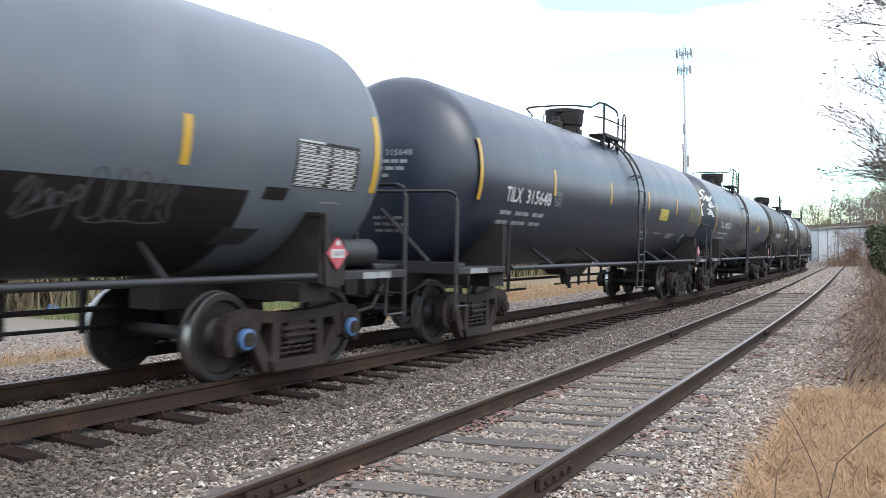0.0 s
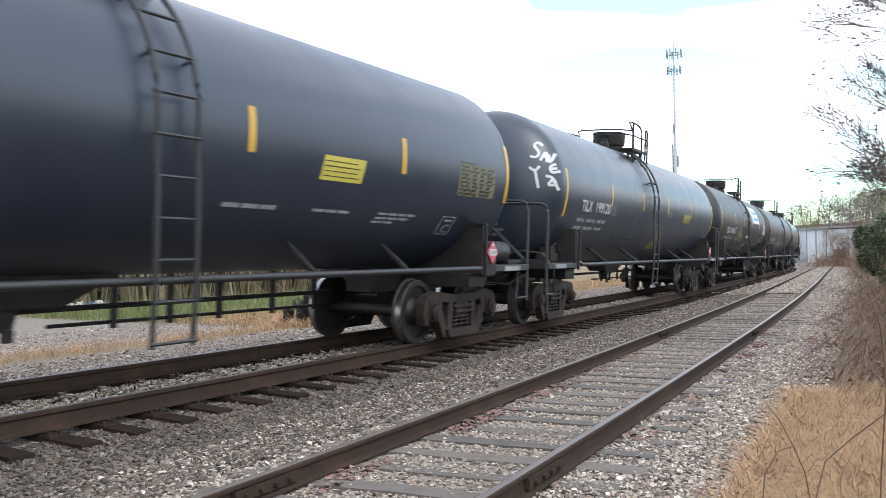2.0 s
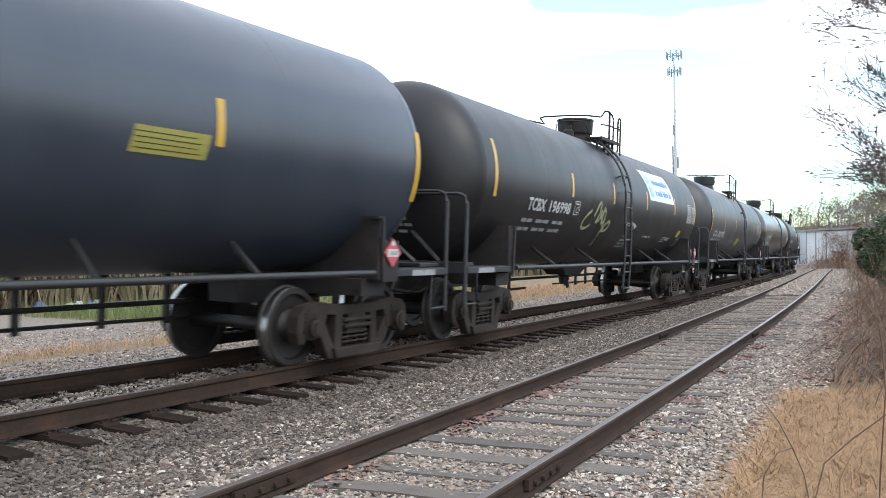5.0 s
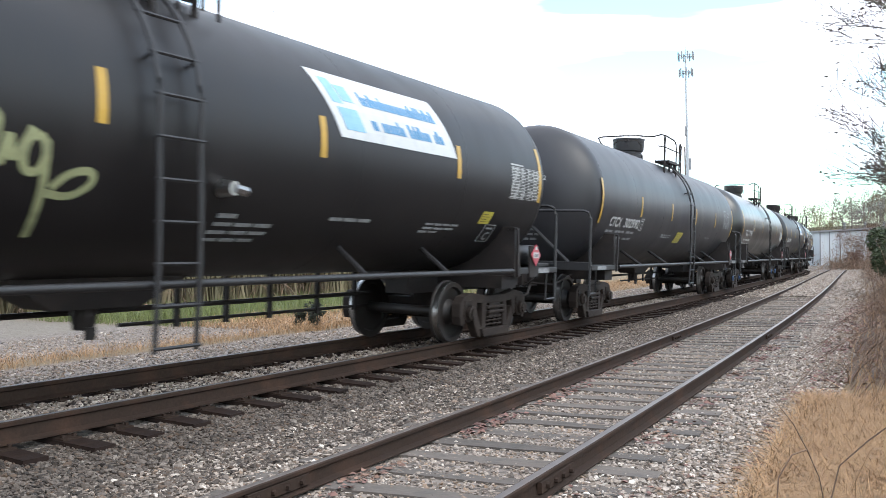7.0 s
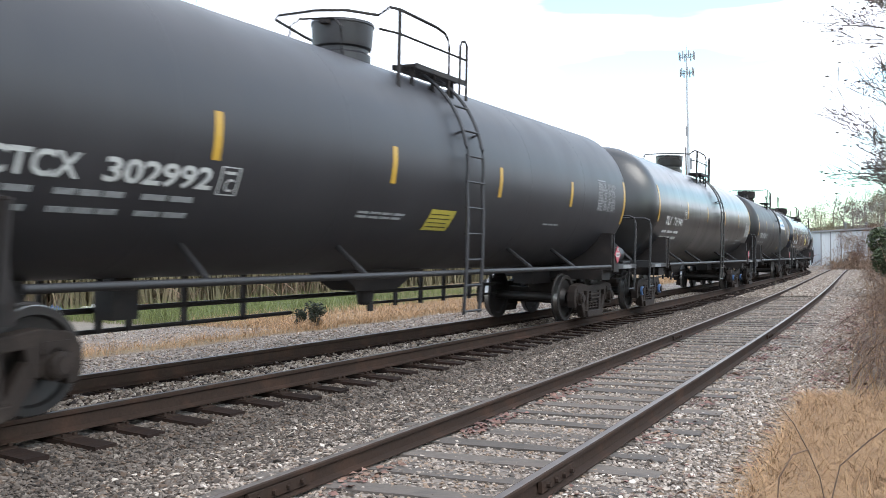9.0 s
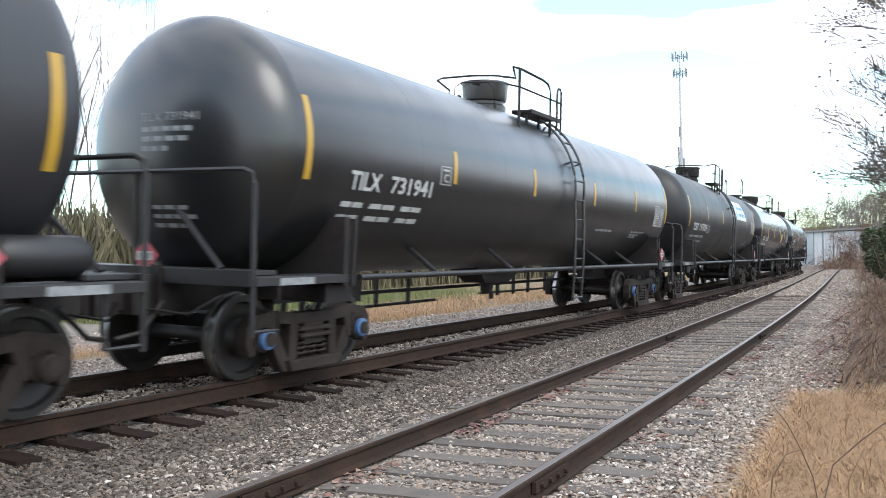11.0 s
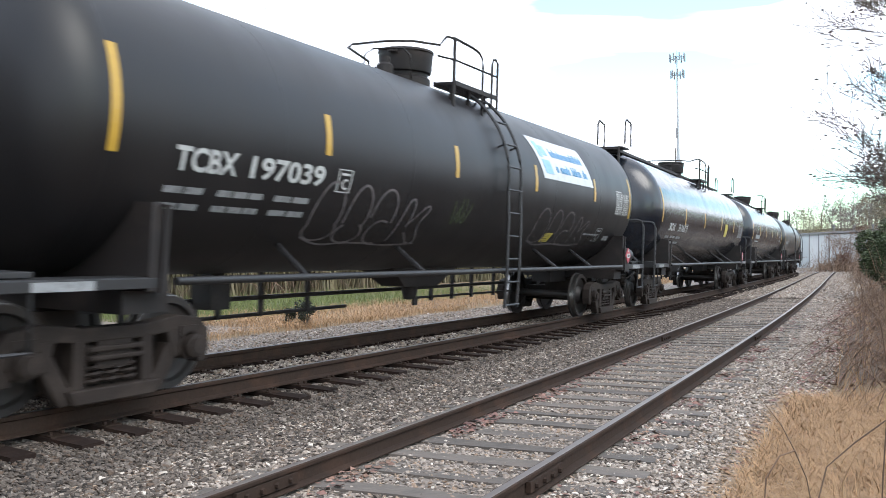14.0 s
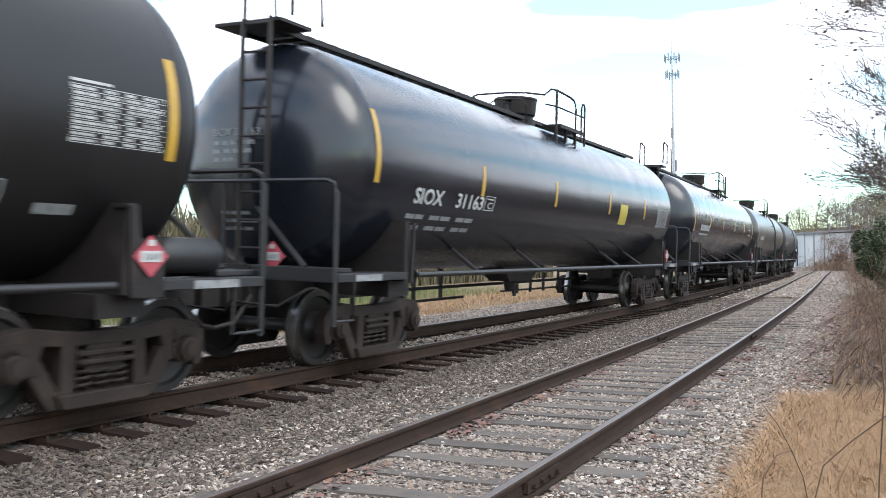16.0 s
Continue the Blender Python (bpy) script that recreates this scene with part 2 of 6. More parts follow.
# ---- the two tracks ----
class Track:
    """A gently curving centre line: place and heading at each metre along it."""

    def __init__(self, x0, heading, k0, k1, freeze, bend_from, bend):
        ds = 0.25
        self.s = np.arange(-140, 420, ds)
        k = np.where(self.s < 0, 0, k0 + k1 * np.minimum(self.s, freeze))
        k = np.where(self.s > freeze, np.minimum(np.maximum(self.s - bend_from, 0) / 20, 1) * bend, k)
        i0 = int(140 / ds)
        a = np.cumsum(k) * ds
        self.a = heading - (a - a[i0])
        x, y = np.cumsum(np.sin(self.a)) * ds, np.cumsum(np.cos(self.a)) * ds
        self.x, self.y = x - x[i0] + x0, y - y[i0]

    def at(self, s, off=0.0):
        """x, y at s metres along, off metres to the right of the centre line."""
        x, y, a = np.interp(s, self.s, self.x), np.interp(s, self.s, self.y), np.interp(s, self.s, self.a)
        return x + off * np.cos(a), y - off * np.sin(a)

    def heading(self, s):
        return np.interp(s, self.s, self.a)

    def nearest(self, px, py):
        """For arrays of places: metres along and metres to the right of the line."""
        sel = slice(None, None, 8)
        X, Y, S, A = self.x[sel], self.y[sel], self.s[sel], self.a[sel]
        along, off = np.empty(len(px)), np.empty(len(px))
        for i in range(0, len(px), 4000):
            dx, dy = px[i:i + 4000, None] - X, py[i:i + 4000, None] - Y
            j = (dx * dx + dy * dy).argmin(1)
            r = np.arange(len(j))
            along[i:i + 4000] = S[j] + dx[r, j] * np.sin(A[j]) + dy[r, j] * np.cos(A[j])
            off[i:i + 4000] = dx[r, j] * np.cos(A[j]) - dy[r, j] * np.sin(A[j])
        return along, off


MAIN = Track(-8.522, 0.52952, 0.003444, -6.136e-5, 62, 66, 0.0042)
SIDE = Track(-3.148, 0.46597, 0.001513, -2.444e-5, 92, 92, 0.0050)
CANT, GAUGE, Z_SIDE = -0.0435, 1.485, -0.148
SPEED = 6.939


def main_pose(s):
    """The pose on the main track's rail tops at s: x along the track, y to its far side, canted with it."""
    x, y = MAIN.at(s)
    a = MAIN.heading(s)
    return Matrix.Translation((x, y, 0)) @ Matrix.Rotation(math.pi / 2 - a, 4, "Z") @ Matrix.Rotation(-CANT, 4, "X")


def side_pose(s):
    x, y = SIDE.at(s)
    return Matrix.Translation((x, y, Z_SIDE)) @ Matrix.Rotation(math.pi / 2 - SIDE.heading(s), 4, "Z")


RAIL_PROFILE = [(-0.076, -0.180), (0.076, -0.180), (0.076, -0.168), (0.016, -0.150), (0.011, -0.055), (0.036, -0.040), (0.037, -0.012), (0.030, -0.002),
                (-0.030, -0.002), (-0.037, -0.012), (-0.036, -0.040), (-0.011, -0.055), (-0.016, -0.150), (-0.076, -0.168)]


def swept(pose_at, stations, profile, off):
    g = Geo()
    n = len(profile)
    pts = []
    for s in stations:
        m = pose_at(s)
        pts += [m @ Vector((0, off + y, z)) for y, z in profile]
    fs = [(i * n + j, i * n + (j + 1) % n, (i + 1) * n + (j + 1) % n, (i + 1) * n + j) for i in range(len(stations) - 1) for j in range(n)]
    fs += [tuple(range(n)), tuple((len(stations) - 1) * n + j for j in range(n))]
    return g.add(pts, fs)


def build_track(name, pose_at, s0, s1, rail_top, tie_mat, spacing, tie_z, label, jitter, tall=1.0, plates=True):
    track = thing(name, label, "railway track", kind="structure")
    stations = list(np.arange(s0, 60, 1.0)) + list(np.arange(60, s1, 2.5))
    for off in (-GAUGE / 2, GAUGE / 2):
        rail = part("rail", swept(pose_at, stations, [(y, z * tall) for y, z in RAIL_PROFILE], off), M_RAIL, track, smooth=35)
        part("rail_head", swept(pose_at, stations, [(-0.029, -0.0025), (0.029, -0.0025), (0.024, 0.0), (-0.024, 0.0)], off), rail_top, rail, "worn running surface")
    rng = random.Random(5)
    meshes = []
    for k in range(5):
        g = Geo()
        L, w, d = 2.6 + rng.uniform(-0.06, 0.06), 0.225 + rng.uniform(-0.015, 0.015), 0.17
        xs = [-L / 2, -L / 4, 0, L / 4, L / 2]
        pts = []
        for x in xs:
            j = rng.uniform(-jitter, jitter)
            pts += [(-w / 2 + j, x, -d), (w / 2 + j, x, -d), (w / 2 + j - 0.012, x, rng.uniform(-jitter, 0) * 0.6), (-w / 2 + j + 0.012, x, rng.uniform(-jitter, 0) * 0.6)]
        fs = [(i * 4 + j, i * 4 + (j + 1) % 4, i * 4 + 4 + (j + 1) % 4, i * 4 + 4 + j) for i in range(4) for j in range(4)] + [(0, 1, 2, 3), (16, 17, 18, 19)]
        meshes.append(g.add(pts, fs).mesh("tie", tie_mat))
    plate = Geo()
    for off in (-GAUGE / 2, GAUGE / 2):
        plate.box((0, off, 0.004), (0.18, 0.33, 0.016))
        for dx, dy in ((-0.06, 0.10), (0.06, -0.10), (0.05, 0.10), (-0.05, -0.10)):
            plate.box((dx, off + dy, 0.022), (0.028, 0.03, 0.03))
    plate = plate.mesh("tie_plate", M_RAIL)
    s, count = s0 + 0.3, 0
    while s < min(s1, 125):
        m = pose_at(s) @ pose(0, rng.uniform(-0.06, 0.06), tie_z + rng.uniform(-jitter, jitter) * 0.3, 0, 0, rng.uniform(-2.2, 2.2) * jitter * 40)
        tie = part("tie", meshes[count % 5], tie_mat, track, at=m)
        if s < 40 and plates:
            part("tie_plate", plate, M_RAIL, tie)
        s += spacing * rng.uniform(0.94, 1.06)
        count += 1
    return track


main_track = build_track("main_track", main_pose, -8, 200, M_RUNTOP, M_TIE, 0.56, -0.207, "main railway track with shiny rails on dark ties", 0.01)
siding = build_track("siding_track", side_pose, -2, 96, M_DULLTOP, M_OLDTIE, 0.54, -0.146, "disused siding with rusty rails and grey weathered ties", 0.02, 0.78, False)

# ---- ground: one sheet, shaped into the ballast beds, the verge and the far side ----
def smooth(a, b, x):
    t = np.clip((x - a) / (b - a), 0, 1)
    return t * t * (3 - 2 * t)


def bumps(x, y, k, seed):
    r = np.random.RandomState(seed)
    h = np.zeros_like(x)
    for i in range(7):
        a, f, p = r.uniform(0, 6.28), k * r.uniform(0.6, 1.9), r.uniform(0, 6.28)
        h += np.sin((x * np.cos(a) + y * np.sin(a)) * f + p)
    return h / 7


def ground_height(px, py):
    px, py = np.asarray(px, float), np.asarray(py, float)
    """Height of the ground, and the metres to the right of each track."""
    am, om = MAIN.nearest(px, py)
    an, on = SIDE.nearest(px, py)
    bed = -0.255 + CANT * np.clip(om, -1.6, 1.6)
    low = np.full_like(px, -0.40)
    h = low + (bed - low) * (1 - smooth(1.45, 2.9, np.abs(om)))
    side = Z_SIDE - 0.166
    h = np.where(np.abs(on) < 1.35, np.maximum(h, side), np.maximum(h, side + (low - side) * smooth(1.35, 2.3, np.abs(on))))
    bank = smooth(1.9, 6.0, on) * smooth(4, 12, np.maximum(an, py)) * 0.75
    h = h + bank + bumps(px, py, 1.7, 3) * 0.025 * smooth(1.2, 2.2, np.abs(om)) * smooth(1.0, 1.7, np.abs(on))
    h += smooth(9, 40, -om) * 0.5 + smooth(60, 260, np.hypot(px, py)) * smooth(6, 60, on) * 9
    return h, om, on


def an_along(px, py):
    return SIDE.nearest(px, py)[0]


def ground():
    """A fine fan of cells near the camera that widens to the horizon."""
    rad = np.concatenate([np.arange(0.6, 6, 0.22), np.arange(6, 26, 0.25), 26 * 1.045 ** np.arange(0, 60), [500, 900, 1600, 3000, 4500]])
    ang = np.concatenate([np.radians(np.arange(-58, 58, 0.7)), np.radians(np.arange(58, 302.1, 4.0))])
    R, A = np.meshgrid(rad, ang, indexing="ij")
    px, py = (R * np.sin(A)).ravel(), (R * np.cos(A)).ravel()
    h, om, on = ground_height(px, py)
    n = len(ang)
    pts = np.stack([px, py, h], 1).tolist() + [(0, 0, -0.4)]
    fs = [(i * n + j, i * n + (j + 1) % n, (i + 1) * n + (j + 1) % n, (i + 1) * n + j) for i in range(len(rad) - 1) for j in range(n)]
    fs += [(len(px), (j + 1) % n, j) for j in range(n)]
    me = bpy.data.meshes.new("ground")
    me.from_pydata(pts, [], fs)
    me.shade_smooth()
    # zones: red = dry grass, green = living grass, blue = bare dirt, alpha = brown litter under brush; the rest is gravel
    wob = bumps(px, py, 0.9, 8) * 0.7
    am = MAIN.nearest(px, py)[0]
    dry = np.maximum(smooth(1.65, 2.3, on + wob * 0.4), np.exp(-((om + 6.0 + wob * 0.3) / 0.6) ** 2))
    dry = np.maximum(dry, np.maximum(smooth(5.2, 6.2, -om + wob) * smooth(19, 24, am), smooth(16.5, 18.5, -om + wob)))
    green = smooth(9.0, 10.5, -om + wob) * (1 - smooth(16, 19, -om)) * smooth(20, 25, am) * (1 - smooth(36, 44, am))
    dirt = smooth(10.5, 12.0, -om + wob * 0.4) * (1 - smooth(17, 18.5, -om)) * (1 - smooth(21, 25, am))
    dirt = np.maximum(dirt, np.exp(-(((an_along(px, py)) - 97) / 1.8) ** 2) * smooth(-9, -6, on) * (1 - smooth(8, 10, on)))
    zone = me.attributes.new("zone", "FLOAT_COLOR", "POINT")
    col = np.zeros((len(px) + 1, 4), np.float32)
    col[:-1, 0], col[:-1, 1], col[:-1, 2], col[:-1, 3] = dry, green, dirt, smooth(12, 15, an_along(px, py) + wob * 2) * smooth(1.4, 2.2, on + wob * 0.5)
    zone.data.foreach_set("color", col.ravel())
    m = bpy.data.materials.new("gravel, dry grass and dirt")
    m.use_nodes = True
    nd, l = m.node_tree.nodes, m.node_tree.links
    b = nd["Principled BSDF"]
    b.inputs["Roughness"].default_value = 0.92
    tc = nd.new("ShaderNodeTexCoord")
    at = nd.new("ShaderNodeAttribute")
    at.attribute_name = "zone"
    sep = nd.new("ShaderNodeSeparateColor")
    l.new(at.outputs["Color"], sep.inputs["Color"])
    vor = nd.new("ShaderNodeTexVoronoi")
    vor.inputs["Scale"].default_value = 22
    l.new(tc.outputs["Object"], vor.inputs["Vector"])
    tone = nd.new("ShaderNodeSeparateColor")
    l.new(vor.outputs["Color"], tone.inputs["Color"])
    stone = nd.new("ShaderNodeValToRGB")
    e = stone.color_ramp.elements
    e[0].color, e[1].color = (0.056, 0.044, 0.036, 1), (0.264, 0.219, 0.186, 1)
    l.new(tone.outputs["Red"], stone.inputs["Fac"])
    nz = nd.new("ShaderNodeTexNoise")
    nz.inputs["Scale"].default_value, nz.inputs["Detail"].default_value = 9, 8
    l.new(tc.outputs["Object"], nz.inputs["Vector"])
    last = stone.outputs["Color"]
    for ch, c0, c1 in (("Blue", (0.136, 0.116, 0.0924), (0.211, 0.182, 0.15)), ("Red", (0.0992, 0.0638, 0.0318), (0.223, 0.158, 0.0838)), ("Green", (0.0434, 0.0517, 0.0173), (0.124, 0.134, 0.0491)), ("Alpha", (0.0465, 0.0316, 0.0219), (0.124, 0.0882, 0.0606))):
        r = nd.new("ShaderNodeValToRGB")
        r.color_ramp.elements[0].color, r.color_ramp.elements[1].color = (*c0, 1), (*c1, 1)
        r.color_ramp.elements[0].position, r.color_ramp.elements[1].position = 0.3, 0.7
        l.new(nz.outputs["Fac"], r.inputs["Fac"])
        f = nd.new("ShaderNodeMath")
        f.operation = "MULTIPLY_ADD"
        f.use_clamp = True
        l.new(at.outputs["Alpha"] if ch == "Alpha" else sep.outputs[ch], f.inputs[0])
        f.inputs[1].default_value = 1.5
        ng = nd.new("ShaderNodeMath")
        ng.operation = "MULTIPLY_ADD"
        ng.inputs[1].default_value, ng.inputs[2].default_value = 0.8, -0.65
        l.new(nz.outputs["Fac"], ng.inputs[0])
        l.new(ng.outputs[0], f.inputs[2])
        mx = nd.new("ShaderNodeMix")
        mx.data_type = "RGBA"
        l.new(f.outputs[0], mx.inputs["Factor"])
        l.new(last, mx.inputs[6])
        l.new(r.outputs["Color"], mx.inputs[7])
        last = mx.outputs[2]
    l.new(last, b.inputs["Base Color"])
    bp = nd.new("ShaderNodeBump")
    bp.inputs["Distance"].default_value = 0.03
    l.new(vor.outputs["Distance"], bp.inputs["Height"])
    l.new(bp.outputs["Normal"], b.inputs["Normal"])
    me.materials.append(m)
    return tagged(new("ground", me), "grey ballast gravel and dry grassy verge along the tracks", "ground", kind="structure")


ground()


def scatter_mesh(name, shapes, px, py, pz, size, mat, label, category, seed, upright=False, tilt=0.5, flat=False):
    """Many copies of a few small shapes in one mesh; each is turned and sized on its own."""
    r = np.random.RandomState(seed)
    V, F, k = [], [], 0
    pick = r.randint(0, len(shapes), len(px))
    for i, (sv, sf) in enumerate(shapes):
        sel = np.where(pick == i)[0]
        if not len(sel):
            continue
        a = r.uniform(0, 6.283, len(sel))
        v = np.repeat(np.array(sv, float)[None], len(sel), 0) * size[sel][:, None, None]
        if not upright:
            b = r.normal(0, tilt, len(sel))
            cb, sb = np.cos(b)[:, None], np.sin(b)[:, None]
            v = np.stack([v[..., 0], v[..., 1] * cb - v[..., 2] * sb, v[..., 1] * sb + v[..., 2] * cb], -1)
        ca, sa = np.cos(a)[:, None], np.sin(a)[:, None]
        v = np.stack([v[..., 0] * ca - v[..., 1] * sa, v[..., 0] * sa + v[..., 1] * ca, v[..., 2]], -1)
        v += np.stack([px[sel], py[sel], pz[sel]], 1)[:, None]
        f = np.array(sf)[None] + (k + np.arange(len(sel)) * len(sv))[:, None, None]
        V.append(v.reshape(-1, 3))
        F.append(f.reshape(-1, f.shape[-1]))
        k += len(sel) * len(sv)
    V, F = np.concatenate(V), np.concatenate(F)
    me = bpy.data.meshes.new(name)
    me.vertices.add(len(V))
    me.vertices.foreach_set("co", V.astype(np.float32).ravel())
    w = F.shape[1]
    me.loops.add(F.size)
    me.loops.foreach_set("vertex_index", F.astype(np.int32).ravel())
    me.polygons.add(len(F))
    me.polygons.foreach_set("loop_start", np.arange(0, F.size, w, dtype=np.int32))
    me.update(calc_edges=True)
    if flat:
        me.shade_flat()
    me.materials.append(mat)
    return tagged(new(name, me), label, category, kind="stuff")


def stone_shapes(count, seed):
    """Broken stones: boxes with knocked corners, as triangles."""
    r = np.random.RandomState(seed)
    out_ = []
    for i in range(count):
        s = np.array([1, r.uniform(0.5, 0.85), r.uniform(0.35, 0.7)]) * 0.5
        v = np.array([(1, 0.2, 0), (0.3, 1, 0.1), (-0.9, 0.5, 0), (-0.7, -0.8, 0), (0.5, -0.9, 0.1), (0.45, 0.25, 0.95), (-0.4, 0.35, 1), (-0.1, -0.6, 0.85), (0.1, 0, -0.8)])
        v = (v + r.uniform(-0.42, 0.42, v.shape)) * s
        f = [(5, 6, 7), (0, 1, 5), (1, 6, 5), (1, 2, 6), (2, 3, 6), (3, 7, 6), (3, 4, 7), (4, 0, 7), (0, 5, 7), (1, 0, 8), (2, 1, 8), (3, 2, 8), (4, 3, 8), (0, 4, 8)]
        out_.append((v.tolist(), f))
    return out_


def ballast(seed, track, s_range, off_range, count, mat, name, label, size, power=1.6, lift=0.0):
    r = np.random.RandomState(seed)
    u = r.uniform(0, 1, count) ** power
    s = s_range[0] + u * (s_range[1] - s_range[0])
    off = r.uniform(*off_range, count)
    px, py = track.at(s, off)
    h, om, on = ground_height(px, py)
    am = np.abs(on)
    keep = (np.abs(np.abs(om) - GAUGE / 2) > 0.10) & (np.abs(am - GAUGE / 2) > 0.075)
    # stones lie thinner where old ties come through
    sz = r.uniform(size[0], size[1], count) * (1 + 0.4 * (r.uniform(0, 1, count) > 0.9))
    return scatter_mesh(name, stone_shapes(7, seed), px[keep], py[keep], h[keep] + lift + sz[keep] * 0.12, sz[keep], mat, label, "gravel", seed + 1, flat=True)


ballast(11, MAIN, (4, 48), (0.85, 2.95), 105000, M_STONE, "ballast", "grey crushed-stone ballast shoulder beside the main track", (0.022, 0.056))
ballast(12, MAIN, (4, 40), (-0.68, 0.68), 30000, M_STONE3, "ballast", "grey crushed-stone ballast between the main rails", (0.028, 0.055), lift=0.035)
ballast(13, MAIN, (4, 50), (-5.3, -0.8), 30000, M_STONE2, "ballast", "pale gravel on the far shoulder of the main track", (0.03, 0.07))
ballast(14, MAIN, (4, 40), (-10.2, -6.6), 12000, M_STONE2, "ballast", "loose pale gravel beyond the main track", (0.03, 0.06))
ballast(15, SIDE, (3, 44), (-2.3, -0.82), 42000, M_STONE3, "ballast", "pale ballast beside the siding", (0.022, 0.050))
ballast(16, SIDE, (3, 40), (-0.68, 0.68), 30000, M_STONE2, "ballast", "fine pale ballast between the siding's rails", (0.018, 0.040))
ballast(17, SIDE, (3, 36), (0.8, 2.2), 42000, M_STONE3, "ballast", "pale gravel shoulder with fallen leaves beside the siding", (0.020, 0.050))

ballast(18, SIDE, (36, 97), (-0.68, 0.68), 14000, M_STONE3, "ballast", "dusty gravel between the far siding rails", (0.05, 0.09), 1.1, 0.05)
ballast(19, SIDE, (36, 97), (-3.2, -0.82), 12000, M_STONE3, "ballast", "dusty gravel beside the far siding", (0.05, 0.10), 1.1)
ballast(20, SIDE, (34, 97), (0.82, 2.6), 9000, M_STONE3, "ballast", "dusty gravel at the foot of the far bank", (0.05, 0.10), 1.1)

# ---- the train: tank cars ----
R_TANK, Z_TANK, HALF = 1.46, 2.53, 7.43
TRUCK = 6.93
LONG = 1.035
SHARED = {}


def shared(name, make):
    if name not in SHARED:
        SHARED[name] = make()
    return SHARED[name]


def on_tank(x, phi, e=0.004):
    """A place on the near side of the tank: phi is the angle above its middle."""
    return (x, -(R_TANK + e) * math.cos(phi), Z_TANK + (R_TANK + e) * math.sin(phi))


HEAD = {"half": HALF, "depth": 0.70}


def tank_shell():
    """A cylinder closed by two dished heads, as long as the car in hand."""
    h, d = HEAD["half"], HEAD["depth"]
    prof = [(-h - d * math.cos(math.pi / 2 * i / 16), R_TANK * max(math.sin(math.pi / 2 * i / 16), 0.01)) for i in range(17)]
    prof += [(h * k / 5, R_TANK) for k in range(-4, 5)]
    prof += [(-x, r) for x, r in prof[16::-1]]
    return Geo().lathe(prof, 96, "x", (0, 0, Z_TANK))


def decal(x0, x1, p0, p1, e=0.004, slant=0.0, n=None):
    """A thin sheet wrapped on the near side, from x0 to x1 and from angle p0 to p1."""
    g = Geo()
    n = n or max(2, int(abs(p1 - p0) / 0.08) + 1)
    a = [p0 + (p1 - p0) * i / n for i in range(n + 1)]
    pts = [on_tank(x + slant * (t - p0) / (p1 - p0 or 1), t, d) for d in (e, e - 0.003) for t in a for x in (x0, x1)]
    k = 2 * (n + 1)
    fs = [(2 * i, 2 * i + 1, 2 * i + 3, 2 * i + 2) for i in range(n)] + [(k + 2 * i + 2, k + 2 * i + 3, k + 2 * i + 1, k + 2 * i) for i in range(n)]
    fs += [(2 * i, 2 * i + 2, k + 2 * i + 2, k + 2 * i) for i in range(n)] + [(2 * i + 3, 2 * i + 1, k + 2 * i + 1, k + 2 * i + 3) for i in range(n)]
    fs += [(1, 0, k, k + 1), (2 * n, 2 * n + 1, k + 2 * n + 1, k + 2 * n)]
    return g.add(pts, fs)


def lettering(text, x0, x1, p0, p1, bold=0.0, place=on_tank):
    """Painted letters, wrapped on the tank from x0 to x1 and from angle p0 to p1."""
    cu = bpy.data.curves.new("lettering", "FONT")
    cu.body, cu.size, cu.offset, cu.space_character, cu.resolution_u = text, 0.4, bold, 1.0, 3
    ob = bpy.data.objects.new("lettering", cu)
    me = bpy.data.meshes.new_from_object(ob)
    xs, ys = [v.co.x for v in me.vertices], [v.co.y for v in me.vertices]
    kx, ky = (x1 - x0) / (max(xs) - min(xs)), (p1 - p0) / (max(ys) - min(ys))
    g = Geo()
    g.add([place(x0 + (v.co.x - min(xs)) * kx, p0 + (v.co.y - min(ys)) * ky, 0.011) for v in me.vertices], [tuple(q.vertices) for q in me.polygons])
    bpy.data.objects.remove(ob)
    return g


def strokes(lines, x, phi, scale, width, place=on_tank, e=0.005, slant=0.0, flat=1.0):
    """Sprayed lines as flat ribbons; points are in units of scale."""
    g = Geo()
    for line in lines:
        # round the corners
        for _ in range(2):
            fine = [line[0]]
            for (ax, ay), (bx, by) in zip(line, line[1:]):
                fine += [(ax * 0.75 + bx * 0.25, ay * 0.75 + by * 0.25), (ax * 0.25 + bx * 0.75, ay * 0.25 + by * 0.75)]
            line = fine + [line[-1]]
        pts = []
        for i, (u, w) in enumerate(line):
            p, q = line[max(i - 1, 0)], line[min(i + 1, len(line) - 1)]
            d = Vector((q[0] - p[0], q[1] - p[1]))
            d = d.normalized() if d.length else Vector((1, 0))
            for sgn in (-1, 1):
                uu, ww = u * scale - d.y * sgn * width / 2, w * scale * flat + d.x * sgn * width / 2
                pts.append(place(x + uu + slant * ww, phi + ww / R_TANK, e))
        n = len(line)
        g.add(pts, [(2 * i, 2 * i + 1, 2 * i + 3, 2 * i + 2) for i in range(n - 1)])
    return g


def arc(cx, cy, r0, r1, a0, a1, n=7):
    return [(cx + r0 * math.cos(radians(a0 + (a1 - a0) * i / n)), cy + r1 * math.sin(radians(a0 + (a1 - a0) * i / n))) for i in range(n + 1)]


def on_head(y, phi, e=0.006):
    """A place on the tank's rear head; y runs across it."""
    h = phi * R_TANK
    q = max(1 - (y * y + h * h) / R_TANK ** 2, 0.0)
    return (-HEAD["half"] - HEAD["depth"] * math.sqrt(q) - e, -y, Z_TANK + h)


